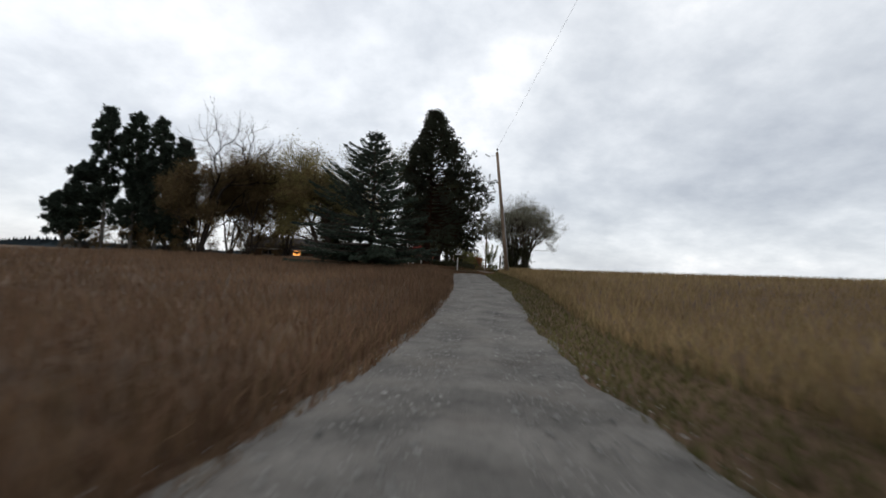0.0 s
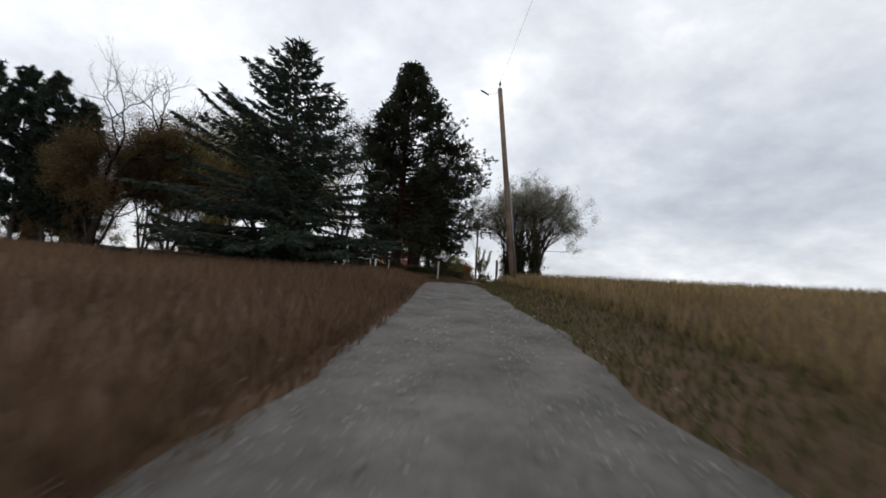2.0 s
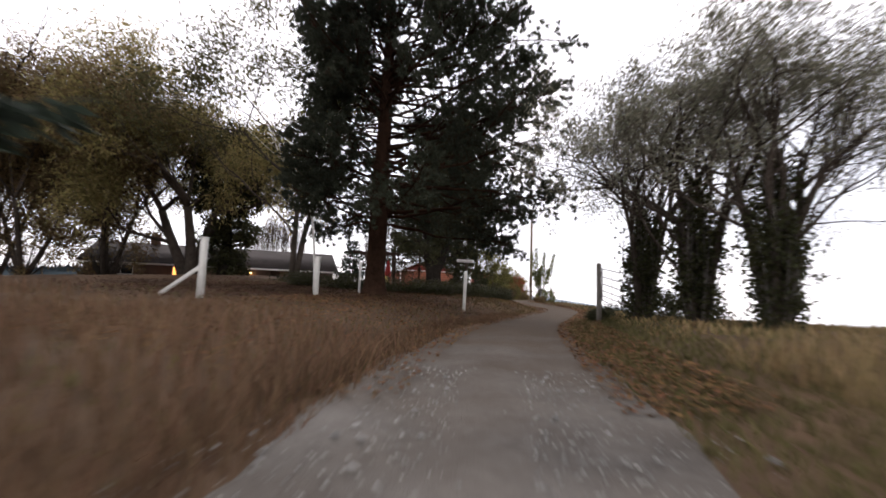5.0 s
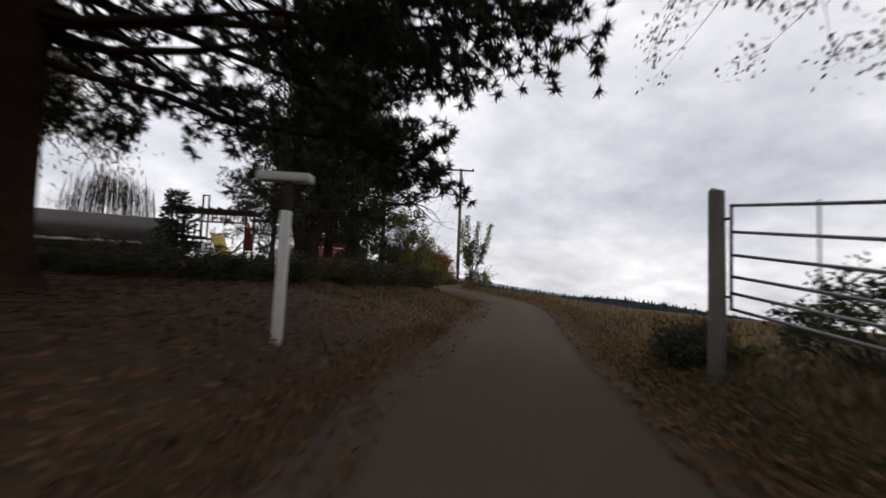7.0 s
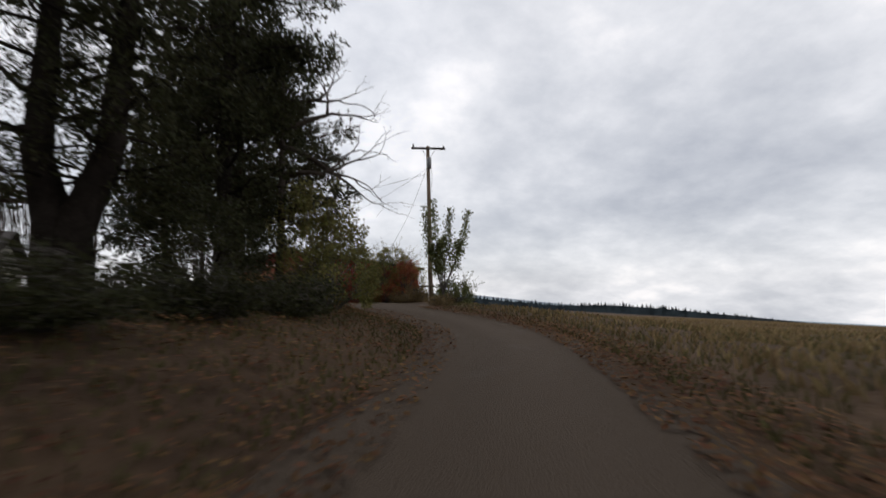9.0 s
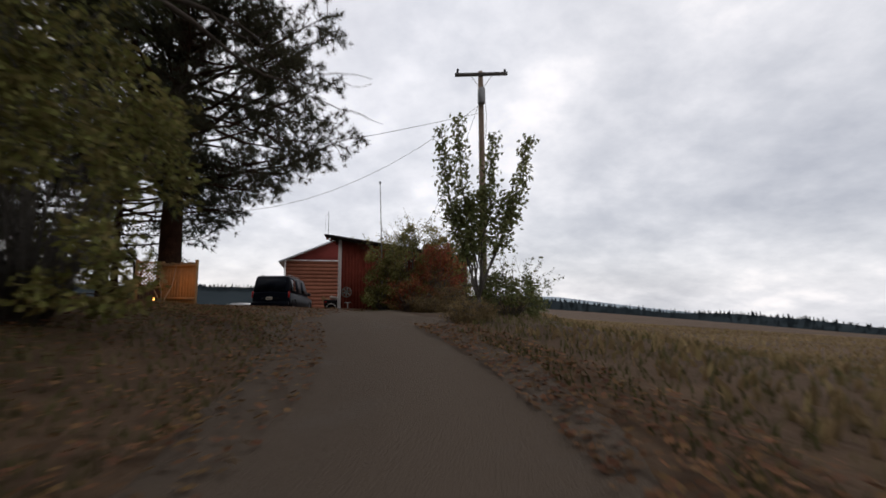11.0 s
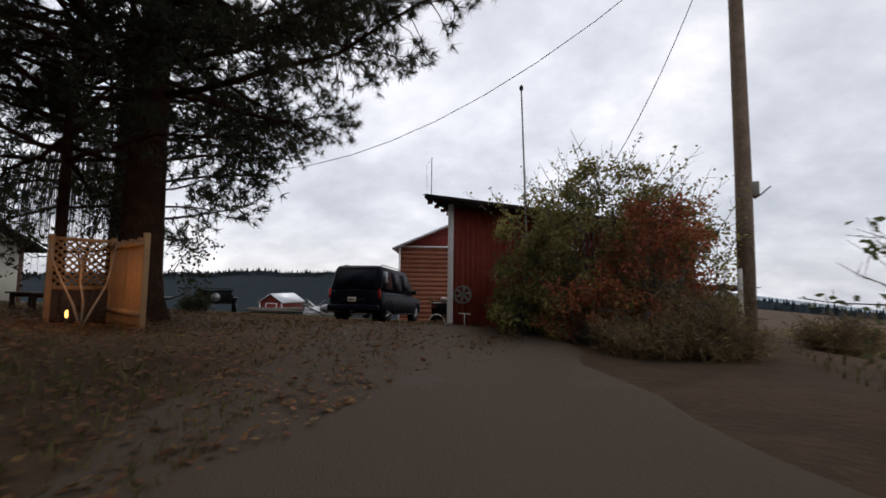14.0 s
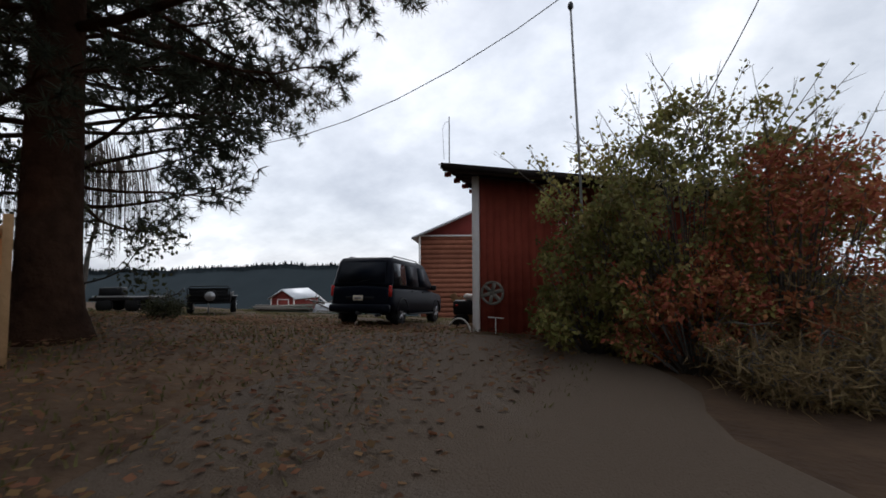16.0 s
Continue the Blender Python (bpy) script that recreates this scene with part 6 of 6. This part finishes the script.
# lumber, flatbed, utility trailer
def lumber_pile(x, y, turn, n, length, seed):
    r = np.random.default_rng(seed)
    t = thing("lumber_pile", (x, y, height1(x, y)), "low pile of weathered timber and scrap", "timber", turn=turn)
    for k in range(n):
        part("plank", Soup().box((length * r.uniform(0.7, 1.0), 0.14, 0.05), mat4(r.uniform(-0.2, 0.2), r.uniform(-0.6, 0.6), 0.06 + 0.06 * (k // 5), 0, r.uniform(-2, 2), r.uniform(-9, 9)), 0.004), M_GREYWOOD if k % 3 else M_TARP, t)
    return t


def scrap_heap(x, y, seed):
    """Planks, poles and sheet metal thrown together, some on end."""
    r = np.random.default_rng(seed)
    t = thing("scrap_heap", (x, y, height1(x, y)), "heap of grey poles, planks and bent sheet metal", "scrap", turn=20)
    for k in range(9):
        part("plank", Soup().box((r.uniform(1.0, 1.7), 0.12, 0.04), mat4(r.uniform(-0.6, 0.6), r.uniform(-0.4, 0.4), 0.25 + 0.05 * k, r.uniform(-10, 10), r.uniform(-42, 42), r.uniform(-40, 40)), 0.004), (M_GREYWOOD, M_DECKWOOD, M_STEEL)[k % 3], t)
    for k in range(4):
        a, b = np.array([r.uniform(-0.9, 0.9), r.uniform(-0.4, 0.4), -0.05]), np.array([r.uniform(-0.6, 0.9), r.uniform(-0.3, 0.3), r.uniform(0.8, 1.25)])
        part("pole", Soup().tube([a, (a + b) / 2 + (0, 0, 0.04), b], 0.025, 6), M_GREYWOOD, t)
    part("sheet", slab(Soup(), [(-0.5, -0.45, 0.05), (0.6, -0.5, 0.05), (0.5, -0.2, 0.6), (-0.4, -0.1, 0.55)], 0.01), M_ROOFMETAL, t, "pale bent sheet metal")
    return t


lumber_pile(-14.4, 103.6, 24, 30, 3.4, 401)
lumber_pile(-11.4, 104.5, 40, 12, 2.6, 402)
scrap_heap(-12.5, 104.6, 403)
flatbed = thing("flatbed_trailer", (-16.76, 97.1, height1(-16.76, 97.1)), "low dark flatbed trailer with a pale edge in the grass", "trailer", turn=40)
part("bed", Soup().box((2.6, 1.5, 0.14), mat4(0, 0, 0.55), 0.02), M_CARTRIM, flatbed)
part("edge_rail", Soup().box((1.3, 0.05, 0.06), mat4(-0.5, -0.76, 0.66), 0.01), M_STEEL, flatbed, "pale metal edge")
part("toolbox", Soup().box((0.9, 0.6, 0.4), mat4(-0.75, 0.1, 0.83), 0.05), M_CARTRIM, flatbed)
part("drawbar", Soup().tube([(1.2, 0, 0.5), (1.8, 0, 0.72), (2.05, 0, 0.95)], 0.04, 6), M_DARKSTEEL, flatbed)
for sx in (-0.75, 0.3):
    for sy in (-0.66, 0.66):
        part("wheel", Soup().tube([(sx, sy - 0.09, 0.3), (sx, sy + 0.09, 0.3)], 0.3, 18), M_TYRE, flatbed)
flat_ = thing("parked_car", (-13.4, 109.2, height1(-13.4, 109.2)), "far parked pale car behind scrap timber", "car", turn=70)
body_r = [[(sx * w * 0.86, y, z) for sx, z in ((-1, 0.35), (-1.1, 0.6), (-1.05, 0.8), (-0.9, t_), (0.9, t_), (1.05, 0.8), (1.1, 0.6), (1, 0.35))] for y, w, t_ in ((-2.2, 0.8, 0.82), (-1.9, 0.85, 1.0), (-1.0, 0.85, 1.4), (0.4, 0.85, 1.42), (1.1, 0.85, 0.98), (2.0, 0.8, 0.88), (2.25, 0.75, 0.7))]
part("body", loft(Soup(), body_r), M_STEEL, flat_, smooth=True)
for sx in (-0.75, 0.75):
    for sy in (-1.35, 1.35):
        part("wheel", Soup().tube([(sx - 0.1, sy, 0.32), (sx + 0.1, sy, 0.32)], 0.32, 18), M_TYRE, flat_)
part("window", Soup().box((1.45, 0.02, 0.32), mat4(0, -1.42, 1.18, 40, 0, 0)), M_GLASS, flat_)

tx, ty = -12.3, 97.6
tl = thing("utility_trailer", (tx, ty, height1(tx, ty) - 0.02), "black utility trailer with a spare wheel on its tailgate", "trailer", turn=48)
part("bed", Soup().box((1.45, 2.8, 0.08), mat4(0, 0.9, 0.5), 0.01), M_CARTRIM, tl)
for sx in (-0.72, 0.72):
    part("side_rail", Soup().box((0.05, 2.8, 0.32), mat4(sx, 0.9, 0.7), 0.01), M_CARTRIM, tl)
    part("fender", Soup().box((0.26, 0.9, 0.06), mat4(sx * 1.14, 0.9, 0.68), 0.02), M_CARTRIM, tl)
    wh = part("wheel", Soup().tube([(sx * 1.12 - 0.1, 0.9, 0.32), (sx * 1.12 + 0.1, 0.9, 0.32)], 0.32, 20), M_TYRE, tl)
    part("rim", Soup().tube([(sx * 1.12 - 0.11, 0.9, 0.32), (sx * 1.12 + 0.11, 0.9, 0.32)], 0.17, 14), M_RIM, wh)
for k in range(5):
    part("tailgate_bar", Soup().box((1.4, 0.04, 0.04), mat4(0, -0.5, 0.5 + 0.14 * k)), M_CARTRIM, tl)
part("mesh_panel", Soup().box((1.38, 0.015, 0.55), mat4(0, -0.47, 0.78)), M_CARTRIM, tl)
part("top_rail", Soup().tube([(-0.74, -0.5, 0.45), (-0.75, -0.5, 1.05), (-0.66, -0.5, 1.15), (0, -0.5, 1.16), (0.66, -0.5, 1.15), (0.75, -0.5, 1.05), (0.74, -0.5, 0.45)], 0.02, 6), M_CARTRIM, tl)
sp = part("spare_wheel", Soup().tube([(0.05, -0.62, 0.76), (0.05, -0.52, 0.76)], 0.27, 20), M_TYRE, tl)
part("spare_rim", Soup().tube([(0.05, -0.635, 0.76), (0.05, -0.6, 0.76)], 0.19, 16), M_RIM, sp, "pale steel rim")
part("jack", Soup().tube([(0.0, -0.56, 0.1), (0.0, -0.56, 0.6)], 0.03, 6), M_STEEL, tl)


# black sport utility vehicle
def section(y, hw, zb, zt, hb=None, crown=0.03):
    """A body section across the car: half width, bottom and top."""
    h = zt - zb
    hb = hb or hw
    half = [(hb * 0.86, zb), (hb, zb + h * 0.12), (hb * 1.0, zb + h * 0.45), (hw, zb + h * 0.8), (hw * 0.94, zt - h * 0.05), (hw * 0.7, zt), (0.0, zt + crown)]
    pts = [(x, y, z) for x, z in half] + [(-x, y, z) for x, z in half[::-1][1:]]
    return pts


GZ = 3.56
suv = thing("suv", (-4.42, 98.95, GZ), "parked black full-size sport utility vehicle with its tail to the lane", "car", turn=8.4)
suv.matrix_basis = pose(-4.42, 98.95, GZ - 0.2, -3.6, 0, 9.5)
low = Soup()
loft(low, [section(y, hw, zb, zt) for y, hw, zb, zt in ((-2.66, 0.86, 0.50, 1.12), (-2.62, 0.95, 0.44, 1.2), (-2.3, 1.0, 0.40, 1.24), (-1.2, 1.01, 0.38, 1.25), (0.6, 1.01, 0.38, 1.24), (1.35, 1.0, 0.38, 1.20), (1.5, 0.99, 0.38, 1.16), (2.35, 0.96, 0.40, 1.10), (2.6, 0.9, 0.45, 1.02), (2.68, 0.8, 0.52, 0.92))])
part("body", low, M_CARPAINT, suv, smooth=True)
cab = Soup()
rings = []
for y0, y1, z, hw in ((-2.62, 1.42, 1.20, 0.99), (-2.60, 1.3, 1.33, 0.98), (-2.52, 0.92, 1.72, 0.925), (-2.46, 0.66, 1.97, 0.885), (-2.38, 0.52, 2.08, 0.83), (-2.1, 0.25, 2.13, 0.66)):
    c = 0.10
    rings.append([(-hw, y0 + c, z), (-hw + c, y0, z), (hw - c, y0, z), (hw, y0 + c, z), (hw, (y0 + y1) / 2, z), (hw, y1 - c, z), (hw - c, y1, z), (-hw + c, y1, z), (-hw, y1 - c, z), (-hw, (y0 + y1) / 2, z)])
part("cabin", loft(cab, rings), M_CARPAINT, suv, smooth=True)


def pane(name, corners, mat=M_GLASS, thick=0.012):
    return part(name, slab(Soup(), corners, thick), mat, suv)


pane("rear_window", [(-0.78, -2.618, 1.31), (0.78, -2.618, 1.31), (0.73, -2.478, 1.94), (-0.73, -2.478, 1.94)], M_GLASSDARK)
for sx in (-1, 1):
    def sidepane(name, a0, a1, b0, b1):
        c = [(sx * 0.988, a0, 1.28), (sx * 0.988, a1, 1.28), (sx * 0.898, b1, 1.92), (sx * 0.898, b0, 1.92)]
        pane(name, c if sx > 0 else c[::-1], M_GLASS if a0 < -2 else M_GLASSDARK, thick=0.014)
    sidepane("side_window", -2.4, -1.45, -2.3, -1.45)
    sidepane("side_window", -1.35, -0.35, -1.35, -0.35)
    sidepane("side_window", -0.25, 1.12, -0.25, 0.55)
    part("tail_lamp", Soup().box((0.1, 0.07, 0.34), mat4(sx * 0.95, -2.6, 1.07), 0.02), M_TAILRED, suv)
    part("roof_rail", Soup().tube([(sx * 0.74, -2.1, 2.1), (sx * 0.74, -1.9, 2.17), (sx * 0.74, 0.0, 2.17), (sx * 0.74, 0.2, 2.1)], 0.018, 6), M_STEEL, suv)
    mir = part("mirror", Soup().box((0.2, 0.12, 0.18), mat4(sx * 1.12, 0.95, 1.28), 0.03), M_CARTRIM, suv)
    part("mirror_arm", Soup().box((0.14, 0.05, 0.05), mat4(sx * 1.0, 0.97, 1.24)), M_CARTRIM, mir)
    part("running_board", Soup().box((0.14, 2.3, 0.05), mat4(sx * 1.0, 0.0, 0.38), 0.015), M_CARTRIM, suv)
    part("arch_trim", Soup().tube([(sx * 1.0, -1.72 + 0.47 * math.cos(t_), 0.40 + 0.47 * math.sin(t_)) for t_ in np.linspace(0, math.pi, 9)], 0.03, 5), M_CARTRIM, suv)
    part("arch_trim", Soup().tube([(sx * 0.985, 1.72 + 0.47 * math.cos(t_), 0.40 + 0.47 * math.sin(t_)) for t_ in np.linspace(0, math.pi, 9)], 0.03, 5), M_CARTRIM, suv)
    for yh in (-0.42, 0.62):
        part("door_handle", Soup().box((0.03, 0.16, 0.035), mat4(sx * 1.015, yh - 0.5, 1.1), 0.008), M_CARTRIM, suv)
    for yw in (-1.72, 1.72):
        tyre = Soup()
        an = np.arange(29) * 2 * np.pi / 28
        loft(tyre, [[(sx * (0.84 + dx), yw + rr * math.cos(t_), 0.39 + rr * math.sin(t_)) for t_ in an[:-1]] for dx, rr in ((-0.12, 0.24), (-0.13, 0.36), (-0.10, 0.39), (0.10, 0.39), (0.13, 0.36), (0.135, 0.25))])
        wheel = part("wheel", tyre, M_TYRE, suv, smooth=True)
        rim = Soup().tube([(sx * 0.96, yw, 0.39), (sx * 0.965, yw, 0.39)], [0.25, 0.24], 24)
        part("rim", rim, M_CARTRIM, wheel)
        for k in range(5):
            an_ = k * 2 * math.pi / 5
            part("spoke", Soup().tube([(sx * 0.975, yw, 0.39), (sx * 0.97, yw + 0.23 * math.cos(an_), 0.39 + 0.23 * math.sin(an_))], 0.035, 6), M_RIM, wheel)
part("bumper", Soup().box((1.96, 0.2, 0.24), mat4(0, -2.68, 0.56), 0.05), M_CARPAINT, suv)
part("tailgate_trim", Soup().box((0.9, 0.03, 0.09), mat4(0, -2.665, 0.86), 0.01), M_CARTRIM, suv)
part("badge", Soup().box((0.2, 0.012, 0.05), mat4(-0.48, -2.61, 1.34), 0.005), M_RIM, suv)
part("rear_wiper", Soup().tube([(-0.05, -2.63, 1.33), (0.3, -2.6, 1.42)], 0.01, 5), M_CARTRIM, suv)
plate = part("number_plate", Soup().box((0.32, 0.015, 0.16), mat4(-0.05, -2.69, 0.86), 0.005), M_PLATE, suv)
part("plate_bar", Soup().box((0.22, 0.006, 0.05), mat4(-0.05, -2.70, 0.86)), M_BAR, plate)
part("hitch", Soup().box((0.1, 0.25, 0.1), mat4(0, -2.7, 0.42), 0.01), M_DARKSTEEL, suv)
part("exhaust", Soup().tube([(0.55, -2.4, 0.36), (0.55, -2.7, 0.36)], 0.04, 10), M_DARKSTEEL, suv)
for sx in (-1, 1):
    part("mud_flap", Soup().box((0.26, 0.02, 0.26), mat4(sx * 0.84, -2.16, 0.34)), M_CARTRIM, suv)
part("windscreen", slab(Soup(), [(0.8, 1.40, 1.26), (-0.8, 1.40, 1.26), (-0.7, 0.78, 1.88), (0.7, 0.78, 1.88)], 0.012), M_GLASS, suv)
